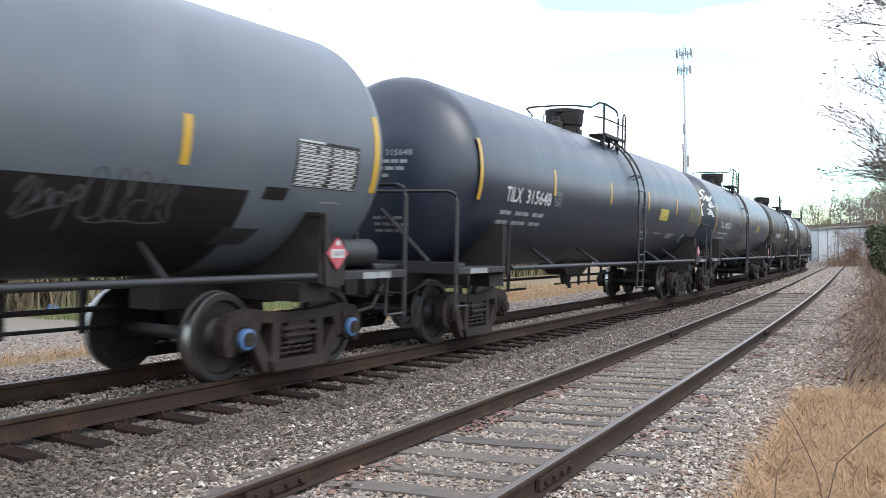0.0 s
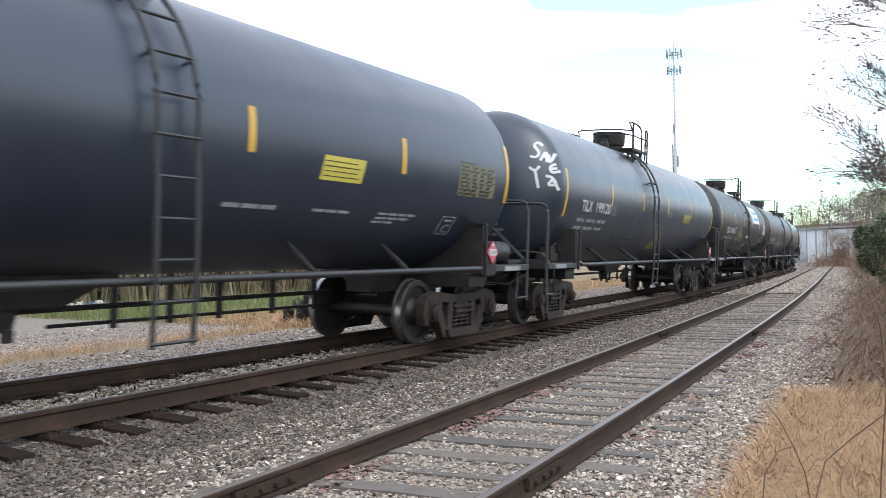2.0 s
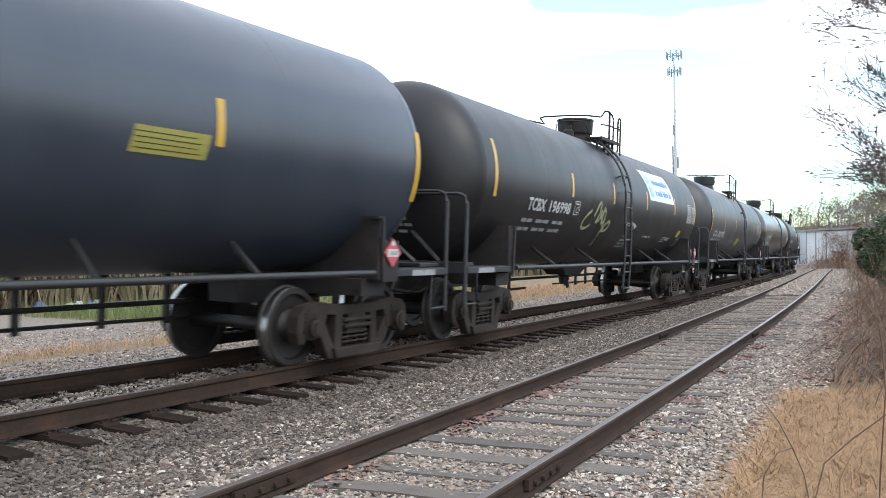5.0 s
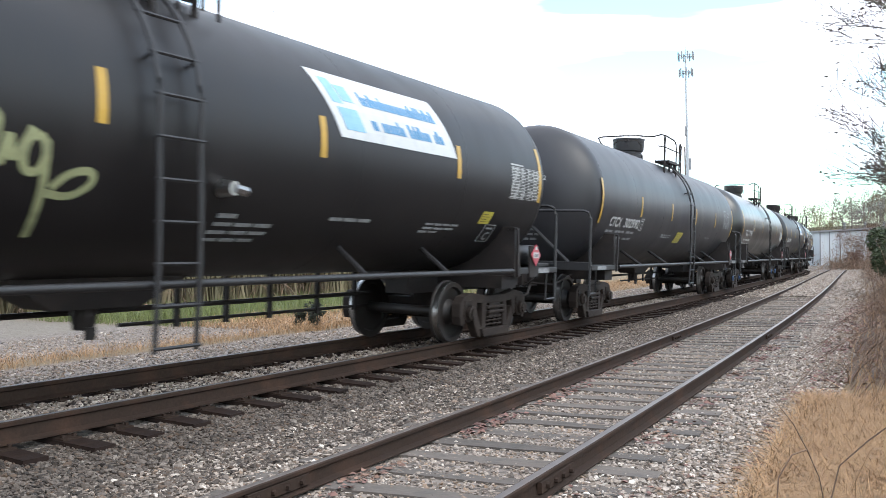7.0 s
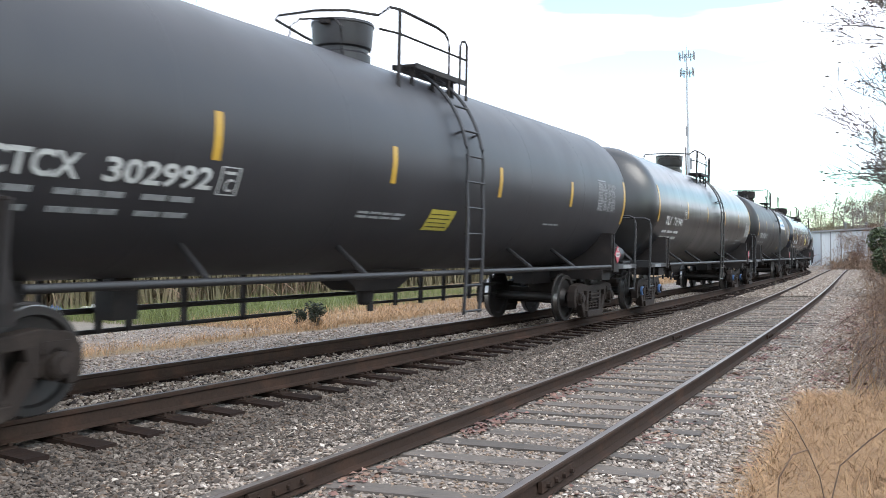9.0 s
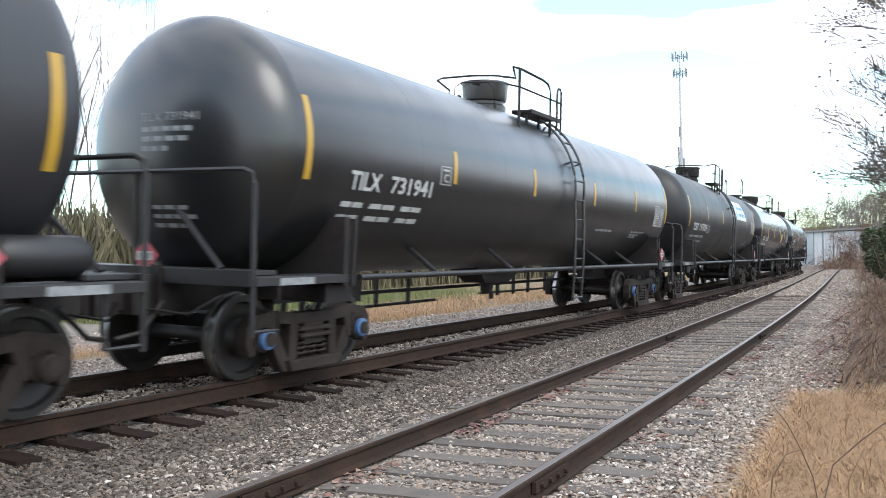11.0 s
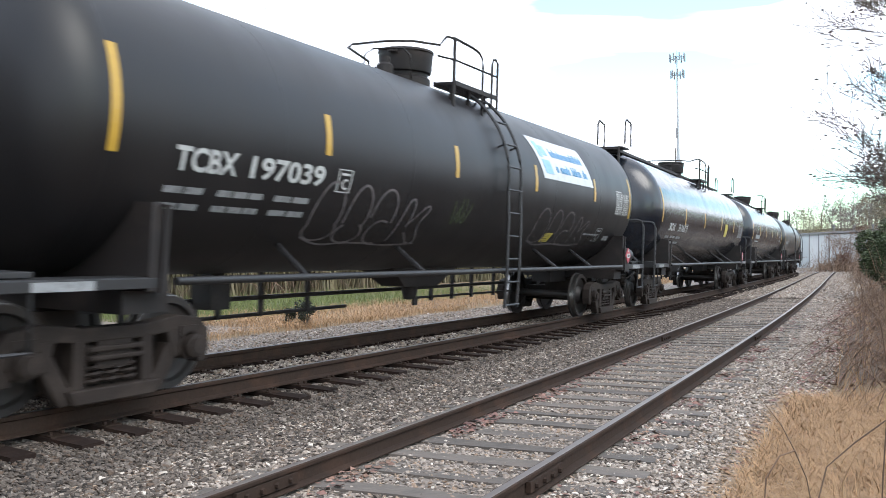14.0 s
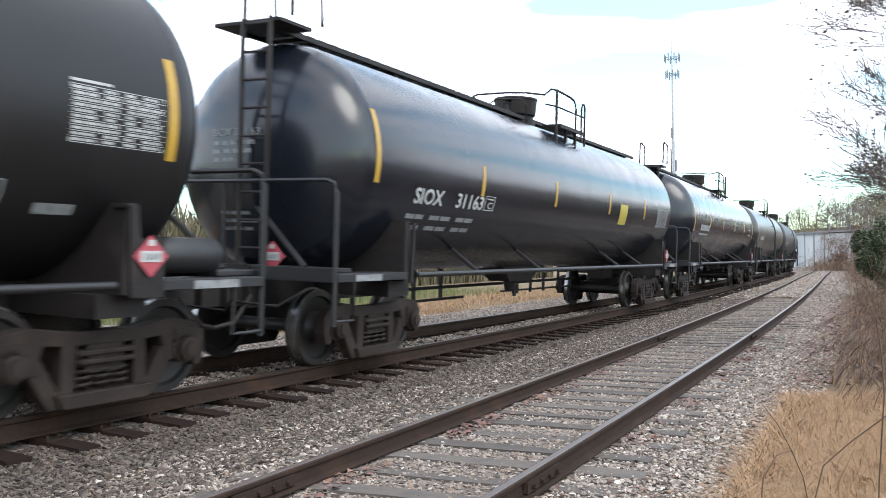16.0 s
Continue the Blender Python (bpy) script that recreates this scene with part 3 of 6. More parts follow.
def side_frame():
    """One cast truck frame: arched top chord with pedestals, columns, sloping tension members and spring seat."""
    g = Geo()
    y0, y1 = -0.08, 0.08
    g.prism([(-1.16, 0.40), (-1.15, 0.60), (-1.04, 0.71), (-0.75, 0.755), (-0.34, 0.70), (0.34, 0.70), (0.75, 0.755), (1.04, 0.71), (1.15, 0.60), (1.16, 0.40), (1.05, 0.36), (1.03, 0.55), (0.72, 0.605), (0.34, 0.575), (-0.34, 0.575), (-0.72, 0.605), (-1.03, 0.55), (-1.05, 0.36)], y0, y1)
    for s in (-1, 1):
        g.prism([(s * 0.29, 0.60), (s * 0.43, 0.60), (s * 0.45, 0.16), (s * 0.31, 0.16)], y0, y1)
        g.prism([(s * 0.60, 0.63), (s * 0.77, 0.62), (s * 0.77, 0.36), (s * 0.68, 0.36)], y0, y1)
        g.prism([(s * 0.63, 0.50), (s * 0.79, 0.44), (s * 0.54, 0.06), (s * 0.34, 0.07), (s * 0.36, 0.20), (s * 0.46, 0.22)], y0 + 0.01, y1 - 0.01)
        g.prism([(s * 0.98, 0.40), (s * 1.16, 0.42), (s * 1.12, 0.28), (s * 1.02, 0.28)], y0, y1)
    g.prism([(-0.50, 0.19), (0.50, 0.19), (0.44, 0.06), (-0.44, 0.06)], y0 - 0.04, y1 + 0.04)
    # bolster end between the columns
    g.box((0, 0, 0.515), (0.60, 0.22, 0.05)).box((0, 0, 0.44), (0.58, 0.26, 0.045)).box((0, 0.02, 0.475), (0.52, 0.10, 0.12))
    return g


def wheel(side):
    """A freight wheel: flange, tread, dished plate and hub; turned about y."""
    s = side
    prof = [(s * -0.070, 0.486), (s * -0.045, 0.484), (s * -0.035, 0.462), (s * 0.060, 0.455), (s * 0.066, 0.448), (s * 0.066, 0.385), (s * 0.020, 0.365), (s * -0.005, 0.20), (s * 0.055, 0.16),
            (s * 0.10, 0.15), (s * 0.10, 0.09)]
    back_ = [(s * -0.03, 0.09), (s * -0.03, 0.16), (s * -0.045, 0.22), (s * -0.035, 0.365), (s * -0.072, 0.39)]
    return Geo().lathe(prof + back_ + prof[:1], 40, "y", caps=False)


def springs():
    g = Geo()
    path = [(0.072 * math.cos(a), 0.072 * math.sin(a), 0.20 + a * 0.0092) for a in [i * 0.55 for i in range(52)]]
    g.tube(path, 0.019, 5)
    return g


def truck(car, x):
    """A two-axle truck under one end. Returns its wheelsets."""
    tk = part("truck", shared("bolster", lambda: Geo().box((0, 0, 0.47), (0.38, 2.15, 0.26)).box((0, 0, 0.68), (0.5, 0.6, 0.2)).box((0, 0, 0.33), (0.25, 1.7, 0.1)).mesh("truck", M_CAST)), M_CAST, car, at=pose(x, 0, 0))
    frame_mesh = shared("side_frame", lambda: side_frame().mesh("side_frame", M_CAST))
    spring_mesh = shared("spring", lambda: springs().mesh("spring", M_CAST, 50))
    box_mesh = shared("bearing", lambda: Geo().lathe([(-0.10, 0.14), (0.10, 0.14), (0.13, 0.12)], 20, "y").lathe([(-0.20, 0.075), (0.13, 0.075)], 14, "y").box((0, 0, 0.14), (0.26, 0.2, 0.10)).mesh("bearing", M_CAST, 40))
    cap_mesh = shared("cap_" + str(car["caps"]), lambda: Geo().lathe([(-0.035, 0.10), (-0.03, 0.11), (0.02, 0.11)], 18, "y").lathe([(-0.05, 0.045), (-0.03, 0.045)], 10, "y").mesh("bearing_cap", M_CAP if car["caps"] else M_CAST, 40))
    for s in (-1, 1):
        part("side_frame", frame_mesh, M_CAST, tk, bevel=0.014, at=pose(0, s * 1.0, 0))
        for dx in (-0.19, 0.0, 0.19):
            part("spring", spring_mesh, M_CAST, tk, at=pose(dx, s * 1.0, 0))
        for dx in (-0.9, 0.9):
            part("bearing", box_mesh, M_CAST, tk, at=pose(dx, s * 0.99, 0.457))
            part("bearing_cap", cap_mesh, M_CAP, tk, "blue bearing cap" if car["caps"] else "", at=pose(dx, s * 1.13, 0.457, 0, 0, 0 if s < 0 else 180))
    part("brake_beam", shared("brake_beam", lambda: Geo().tube([(-0.42, -0.75, 0.4), (-0.36, 0, 0.36), (-0.42, 0.75, 0.4)], 0.035, 6).tube([(0.42, -0.75, 0.4), (0.36, 0, 0.36), (0.42, 0.75, 0.4)], 0.035, 6).mesh("brake_beam", M_FRAME)), M_FRAME, tk)
    sets = []
    for dx in (-0.9, 0.9):
        ws = part("wheelset", shared("axle", lambda: Geo().lathe([(-1.05, 0.07), (-0.85, 0.09), (-0.4, 0.08), (0, 0.075), (0.4, 0.08), (0.85, 0.09), (1.05, 0.07)], 16, "y").mesh("axle", M_WHEEL, 40)), M_WHEEL, car, at=pose(x + dx, 0, 0.457))
        for s in (-1, 1):
            part("wheel", shared("wheel%d" % s, lambda: wheel(s).mesh("wheel", M_WHEEL, 30)), M_WHEEL, ws, at=pose(0, s * GAUGE / 2, 0))
            part("tread", shared("tread%d" % s, lambda: Geo().lathe([(s * -0.030, 0.459), (s * -0.030, 0.464), (s * 0.050, 0.4595), (s * 0.052, 0.4525), (s * -0.030, 0.459)], 40, "y", caps=False).mesh("tread", M_TREAD, 30)), M_TREAD, ws, "bright worn wheel tread", at=pose(0, s * GAUGE / 2, 0))
        sets.append((ws, x + dx))
    return sets


def ladder_geo(x, top_phi, down, width):
    """Two stiles that follow the tank's side and drop to below the sill."""
    g = Geo()
    path = []
    for i in range(15):
        a = top_phi - (top_phi + 0.12) * i / 14
        path.append((-(R_TANK + 0.12) * math.cos(a), Z_TANK + (R_TANK + 0.12) * math.sin(a)))
    path += [(-R_TANK - 0.13, 1.9), (-R_TANK - 0.13, 1.15), (-R_TANK - 0.10, down)]
    for d in (-width / 2, width / 2):
        g.tube([(x + d, y, z) for y, z in path], 0.026, 6)
    for d in (-width / 2, width / 2):
        for a in (0.9, 0.35):
            g.tube([on_tank(x + d, a, 0.12), on_tank(x + d, a, -0.02)], 0.018, 5)
    return g, path


def lengthen(ob, done):
    """Draws a finished car body out to its full length; the trucks keep theirs."""
    for child in ob.children:
        if child.name.split(".")[0] in ("truck", "wheelset"):
            continue
        child.location.x *= LONG
        m = child.matrix_basis
        if child.data.name not in done and abs(m[0][0] - 1) < 1e-4:
            done.add(child.data.name)
            child.data.transform(Matrix.Diagonal((LONG, 1, 1, 1)))
        lengthen(child, done)


DRAWN = set()


def tank_car(spec):
    """A general-service tank car, built about the middle of its wheelbase on the rail tops."""
    car = thing("tank_car", spec["label"], "tank car", "cars of the train")
    car["caps"] = int(spec.get("caps", 0))
    P = spec["paint"]
    HEAD["half"] = spec.get("half", 7.65) / LONG
    half = HEAD["half"]
    tank = part("tank", shared("tank_%s_%.2f" % (P.name, half), lambda: tank_shell().mesh("tank", P, 40)), P, car)
    if spec.get("belly"):
        part("belly_paint", decal(-half + 0.1, 5.60, -1.35, -0.402, 0.004), spec["belly"], tank, "black lower shell")
    # weld seams
    for x in (-half, -4.95, -2.4, 2.55, 5.0, half):
        part("weld_seam", shared("seam_" + P.name, lambda: Geo().lathe([(-0.014, R_TANK - 0.002), (-0.008, R_TANK + 0.0016), (0.008, R_TANK + 0.0016), (0.014, R_TANK - 0.002)], 72, "x", (0, 0, Z_TANK), caps=False).mesh("weld_seam", P, 40)), P, tank, at=pose(x, 0, 0))
    # reflective stripes
    stripes = spec.get("stripes", (-7.6, -4.58, -1.53, 1.53, 4.58, 7.6))
    for i, x in enumerate(stripes):
        end = abs(x) > 6
        tall, mid = (0.62, spec.get("end_phi", 0.02)) if end else (0.31, spec.get("stripe_phi", 0.02))
        x /= LONG
        part("reflective_stripe", decal(x - 0.05, x + 0.05, mid - tall / 2, mid + tall / 2, 0.005), M_YELLOW, tank, "amber reflective stripe")
    # top fittings: housing, working platform, handrails
    mx = spec.get("manway", 0.0)
    top = Z_TANK + R_TANK
    px = spec.get("loop", mx + 1.1)
    post = spec.get("post", px - 1.5)
    hz = Geo().lathe([(top - 0.06, 0.40), (top + 0.06, 0.40), (top + 0.09, 0.36), (top + 0.14, 0.36), (top + 0.16, 0.405), (top + 0.21, 0.415), (top + 0.46, 0.43), (top + 0.465, 0.445), (top + 0.50, 0.44), (top + 0.52, 0.2)], 32, "z", (mx, 0, 0))
    house = part("manway_housing", hz, P if spec.get("plain_top") else M_FRAME, car, smooth=35)
    part("hinge", Geo().box((mx - 0.46, -0.05, top + 0.44), (0.12, 0.12, 0.07)), M_FRAME, house)
    part("latch", Geo().box((mx + 0.44, -0.1, top + 0.45), (0.10, 0.09, 0.10)).tube([(mx + 0.46, -0.1, top + 0.45), (mx + 0.5, -0.12, top + 0.2)], 0.012, 5), M_FRAME, house)
    if not spec.get("plain_top"):
        part("valve", Geo().lathe([(top - 0.02, 0.13), (top + 0.14, 0.13), (top + 0.18, 0.08), (top + 0.27, 0.08)], 14, "z", (mx - 0.75, -0.1, 0)).box((mx - 0.62, 0.1, top + 0.06), (0.3, 0.25, 0.12)), M_FRAME, house)
    for s in (-1, 1):
        pg = Geo()
        x0, x1 = px - 1.35, px + 0.06
        for y in (s * 0.70, s * 1.06):
            pg.box(((x0 + x1) / 2, y, top - 0.10), (x1 - x0, 0.03, 0.07))
        for x in (x0 + 0.15, (x0 + x1) / 2, x1 - 0.15):
            pg.box((x, s * 0.92, top - 0.30), (0.05, 0.05, 0.40))
        deck = part("platform", pg, M_FRAME, car)
        for i in range(16):
            part("slat", shared("slat", lambda: Geo().box((0, 0, 0), (0.03, 0.34, 0.03)).mesh("slat", M_FRAME)), M_FRAME, deck, at=pose(x0 + 0.03 + (x1 - x0 - 0.06) * i / 15, s * 0.88, top - 0.085))
    rz = top + 0.56
    rail = Geo()
    rail.tube([(px - 0.42, -1.05, top - 0.55), (px - 0.42, -1.05, rz - 0.22), (px - 0.46, -1.05, rz - 0.12), (px - 0.56, -1.05, rz - 0.05), (px - 0.8, -1.05, rz - 0.02), (post, -1.04, rz), (post - 0.15, -0.98, rz), (mx - 0.1, -0.66, rz - 0.02), (mx - 0.55, -0.45, rz - 0.04), (mx - 0.72, -0.1, rz - 0.05), (mx - 0.74, 0.5, rz - 0.06), (mx - 0.62, 0.66, rz - 0.07), (mx + 0.3, 0.9, rz - 0.08), (px - 0.5, 1.05, rz - 0.08), (px - 0.42, 1.05, rz - 0.2), (px - 0.42, 1.05, top - 0.55)], 0.021, 6)
    part("handrail", rail, M_FRAME, car, smooth=60)
    part("rail_post", Geo().tube([(post, -1.04, rz), (post, -1.04, top - 0.5)], 0.028, 6), M_FRAME, car)
    part("mid_rail", Geo().tube([(post - 0.35, -0.95, top + 0.24), (post, -1.05, top + 0.24), (px + 0.03, -1.07, top + 0.24)], 0.016, 6), M_FRAME, car, smooth=50)
    for s in (-1, 1):
        part("grab_loop", Geo().tube([(px - 0.13, s * 1.07, top - 0.30), (px - 0.13, s * 1.07, top + 0.42), (px - 0.09, s * 1.07, top + 0.49), (px, s * 1.07, top + 0.51), (px + 0.07, s * 1.07, top + 0.46), (px + 0.08, s * 1.07, top - 0.36)], 0.023, 6), M_FRAME, car, smooth=50)
    part("end_rail", Geo().tube([(mx - 0.95, 0.15, top - 0.05), (mx - 0.95, 0.12, top + 0.28), (mx - 0.92, 0.0, top + 0.36), (mx - 0.80, -0.45, top + 0.36), (mx - 0.78, -0.55, top + 0.25), (mx - 0.78, -0.58, top - 0.1)], 0.016, 6), M_FRAME, car, smooth=50)
    # ladder
    lx = spec.get("ladder", 0.45)
    if lx is None:
        lx = 99
    g, path = ladder_geo(lx, 1.02, 0.52, 0.46)
    lad = lx < 9 and part("ladder", g, P if spec.get("plain_top") else M_SILL, car, smooth=50)
    rung = shared("rung", lambda: Geo().tube([(-0.27, 0, 0), (0.27, 0, 0)], 0.017, 6).mesh("rung", M_SILL, 50))
    for i in range(10 if lad else 0):
        z = 0.56 + i * 0.36
        if z > Z_TANK:
            a = math.asin(min((z - Z_TANK) / (R_TANK + 0.12), 0.9))
            y = -(R_TANK + 0.12) * math.cos(a)
        else:
            y = -R_TANK - 0.12
        part("rung", rung, M_SILL, lad, at=pose(lx, y, z))
    # side sills with their braces, both sides
    sill_mesh = shared("sill", lambda: Geo().tube([(-HALF + 1.0, 0, 1.10), (HALF - 1.0, 0, 1.10)], 0.038, 8).mesh("side_sill", M_SILL, 50))
    brace = shared("brace", lambda: Geo().tube([(0, 0, 1.10), (0.16, 0.56, 1.44)], 0.032, 6).mesh("sill_brace", M_SILL, 50))
    for s in (-1, 1):
        part("side_sill", sill_mesh, M_SILL, car, at=pose(0, s * 1.50, 0))
        for x in (-4.6, -2.13, 2.6, 4.47):
            part("sill_brace", brace, M_SILL, car, at=pose(x, s * 1.50, 0) @ Matrix.Diagonal((1, -s, 1, 1)))
    # ends: bolster webs, stub sills, platforms, rails, couplers
    for e in (-1, 1):
        x = e * 6.62
        part("body_bolster", shared("bolster_web%d" % e, lambda: Geo().add(
            [(x - 0.12, -1.50, 1.02), (x + 0.12, -1.50, 1.02), (x + 0.12, 1.50, 1.02), (x - 0.12, 1.50, 1.02), (x - 0.06, -1.46, 1.78), (x + 0.06, -1.46, 1.78), (x + 0.06, 1.46, 1.78), (x - 0.06, 1.46, 1.78)],
            [(3, 2, 1, 0), (4, 5, 6, 7), (0, 1, 5, 4), (1, 2, 6, 5), (2, 3, 7, 6), (3, 0, 4, 7)]).box((x, 0, 0.92), (0.5, 2.7, 0.2)).mesh("body_bolster", M_FRAME)), M_FRAME, car)
        for s in (-1, 1):
            part("bolster_flange", shared("flange%d%d" % (e, s), lambda: Geo().prism([(x - e * 0.02 - 0.03, 1.0), (x - e * 0.02 + 0.03, 1.0), (x - e * 0.06 + 0.022, 1.74), (x - e * 0.06 - 0.022, 1.74)], s * 1.50, s * 1.53).box((x - e * 0.06, s * 1.43, 1.752), (0.06, 0.2, 0.02)).mesh("bolster_flange", M_FRAME)), M_FRAME, car)
        part("stub_sill", shared("stub%d" % e, lambda: Geo().box((e * 7.0, 0, 0.92), (3.0, 0.42, 0.40)).box((e * 8.1, 0, 0.95), (0.3, 0.6, 0.5)).mesh("stub_sill", M_FRAME)), M_FRAME, car)
        part("end_platform", shared("endplat%d" % e, lambda: Geo().box((e * 7.95, 0, 1.17), (0.5, 2.7, 0.05)).mesh("end_platform", M_SILL)), M_SILL, car, bevel=0.008)
        part("end_sill", shared("endsill%d" % e, lambda: Geo().box((e * 8.2, 0, 1.12), (0.04, 2.9, 0.16)).mesh("end_sill", M_SILL)), M_SILL, car, bevel=0.006)
        for s in (-1, 1):
            part("side_step", shared("sidestep%d%d" % (e, s), lambda: Geo().box((e * 7.40, s * 1.30, 1.115), (1.55, 0.34, 0.05)).mesh("side_step", M_SILL)), M_SILL, car, bevel=0.008)
            part("edge_channel", shared("edge%d%d" % (e, s), lambda: Geo().box((e * 7.40, s * 1.485, 1.09), (1.55, 0.03, 0.09)).mesh("edge_channel", M_SILL)), M_SILL, car, bevel=0.006)
        part("marking_tape", shared("tape%d" % e, lambda: Geo().box((e * 7.55, -1.503, 1.085), (0.55, 0.004, 0.075)).mesh("marking_tape", M_DIMW)), M_DIMW, car, "dull white marking tape")
        part("end_handrail", shared("endrail%d" % e, lambda: Geo().tube([(e * 8.18, -1.46, 0.55), (e * 8.18, -1.46, 2.05), (e * 8.18, -1.42, 2.15), (e * 8.18, -1.32, 2.19), (e * 8.18, 1.32, 2.19), (e * 8.18, 1.42, 2.15), (e * 8.18, 1.46, 2.05), (e * 8.18, 1.46, 0.55)], 0.027, 6).tube([(e * 8.15, -1.46, 0.6), (e * 7.8, -1.46, 0.6), (e * 7.8, -1.46, 1.1)], 0.022, 6).tube([(e * 8.12, -1.0, 1.2), (e * 7.95, -0.1, 1.95)], 0.032, 6).tube([(e * 8.12, 0.2, 1.2), (e * 8.12, 0.2, 2.19)], 0.022, 6).mesh("end_handrail", M_SILL, 50)), M_SILL, car)
        part("coupler", shared("coupler%d" % e, lambda: Geo().box((e * 8.45, 0, 0.86), (0.55, 0.16, 0.2)).box((e * 8.72, 0.04, 0.86), (0.2, 0.3, 0.3)).box((e * 8.78, -0.14, 0.86), (0.22, 0.12, 0.26)).tube([(e * 8.2, -0.3, 0.85), (e * 8.5, -0.32, 0.55), (e * 8.75, -0.25, 0.5)], 0.03, 6).tube([(e * 8.2, -1.1, 0.95), (e * 8.35, -0.8, 0.75), (e * 8.35, -0.1, 0.78)], 0.016, 6).mesh("coupler", M_FRAME)), M_FRAME, car, bevel=0.012)
        # red diamond placards
        if spec.get("placards", True):
            pm = shared("placard", lambda: Geo().box((0, 0, 0), (0.25, 0.012, 0.25), Matrix.Rotation(math.pi / 4, 3, "Y")).mesh("placard", M_RED))
            x0, y0, z0 = (spec.get("front_plac", 6.75), -1.54, 1.34) if e > 0 else (-8.12, spec.get("plac", 0.05), 1.31)
            pl = part("placard", pm, M_RED, car, "red diamond placard with white panel", at=pose(x0, y0, z0) if e > 0 else pose(x0, y0, z0, 0, 0, -90))
            part("placard_panel", shared("placard_panel", lambda: Geo().box((0, -0.008, 0), (0.22, 0.006, 0.095)).box((0, -0.008, 0.115), (0.07, 0.006, 0.05)).mesh("placard_panel", M_WHITE)), M_WHITE, pl, "white number panel")
            part("placard_digits", shared("placard_digits", lambda: Geo().box((-0.06, -0.013, 0), (0.022, 0.004, 0.05)).box((-0.02, -0.013, 0), (0.022, 0.004, 0.05)).box((0.02, -0.013, 0), (0.022, 0.004, 0.05)).box((0.06, -0.013, 0), (0.022, 0.004, 0.05)).mesh("placard_digits", M_DIMW)), M_DIMW, pl)
            if e > 0:
                part("placard_holder", Geo().box((x0, y0 + 0.04, z0 - 0.1), (0.34, 0.03, 0.5)), M_FRAME, car)
    if spec.get("reservoir", True):
        part("air_reservoir", shared("reservoir", lambda: Geo().lathe([(-0.40, 0.03), (-0.38, 0.12), (-0.32, 0.165), (0.32, 0.165), (0.38, 0.12), (0.40, 0.03)], 24, "x", (7.42, -1.2, 1.34)).mesh("air_reservoir", M_SILL, 40)), M_SILL, car, "grey air reservoir")
    else:
        part("brake_valve", shared("brake_valve", lambda: Geo().box((-7.2, -1.1, 1.30), (0.22, 0.22, 0.26)).box((-6.98, -1.1, 1.24), (0.16, 0.18, 0.14)).lathe([(-0.15, 0.07), (0.15, 0.07)], 12, "x", (-7.45, -1.1, 1.25)).tube([(-7.1, -1.1, 1.4), (-6.9, -1.15, 1.5), (-6.7, -1.2, 1.3)], 0.018, 5).tube([(-7.3, -1.1, 1.3), (-7.9, -0.9, 1.35), (-8.1, -0.5, 1.25)], 0.02, 5).mesh("brake_valve", M_CAST, 40)), M_CAST, car)
    # underside: outlet, brake pipe and rods on hangers
    part("bottom_outlet", shared("outlet", lambda: Geo().add([(-1.1, -0.32, 1.14), (1.1, -0.32, 1.14), (1.1, 0.32, 1.14), (-1.1, 0.32, 1.14), (-0.5, -0.22, 0.80), (0.5, -0.22, 0.80), (0.5, 0.22, 0.80), (-0.5, 0.22, 0.80)],
         [(0, 1, 2, 3), (7, 6, 5, 4), (4, 5, 1, 0), (5, 6, 2, 1), (6, 7, 3, 2), (7, 4, 0, 3)]).lathe([(0.58, 0.10), (0.72, 0.13), (0.84, 0.13)], 14, "z").box((0, -0.1, 0.55), (0.1, 0.05, 0.12)).mesh("bottom_outlet", M_FRAME)), M_FRAME, car)
    def rods():
        g = Geo()
        g.tube([(-5.6, 0.55, 0.70), (5.6, 0.55, 0.70)], 0.034, 6).tube([(-5.6, 0.6, 0.46), (-0.9, 0.6, 0.48)], 0.028, 6).tube([(0.9, 0.6, 0.52), (5.6, 0.6, 0.50)], 0.024, 6)
        for x in (-5.2, -4.8, -4.1, -3.7, -2.9, -1.9, 1.7, 2.5, 3.3, 4.3, 5.2):
            g.box((x, 0.57, 0.76), (0.07, 0.05, 0.62))
        g.box((-4.1, 0.3, 0.80), (0.34, 0.28, 0.36)).box((-4.1, 0.3, 1.02), (0.2, 0.2, 0.3))
        return g
    part("brake_rigging", shared("rods", lambda: rods().mesh("brake_rigging", M_FRAME)), M_FRAME, car)
    spec["extra"](car, tank, spec)
    lengthen(car, DRAWN)
    sets = truck(car, -TRUCK) + truck(car, TRUCK)
    return car, sets

def stencils(tank, rows, mat):
    """Small worn lines of lettering, as bars: x, angle, length, height."""
    for x, phi, w, h in rows:
        n = max(1, int(w / 0.22))
        g = Geo()
        for i in range(n):
            k = w / n
            g2 = decal(x + i * k, x + i * k + k * 0.86, phi - h / 2, phi + h / 2, 0.004, n=1)
            g.add(g2.v, g2.f)
        part("stencil", g, mat, tank, "worn white stencilled lines")


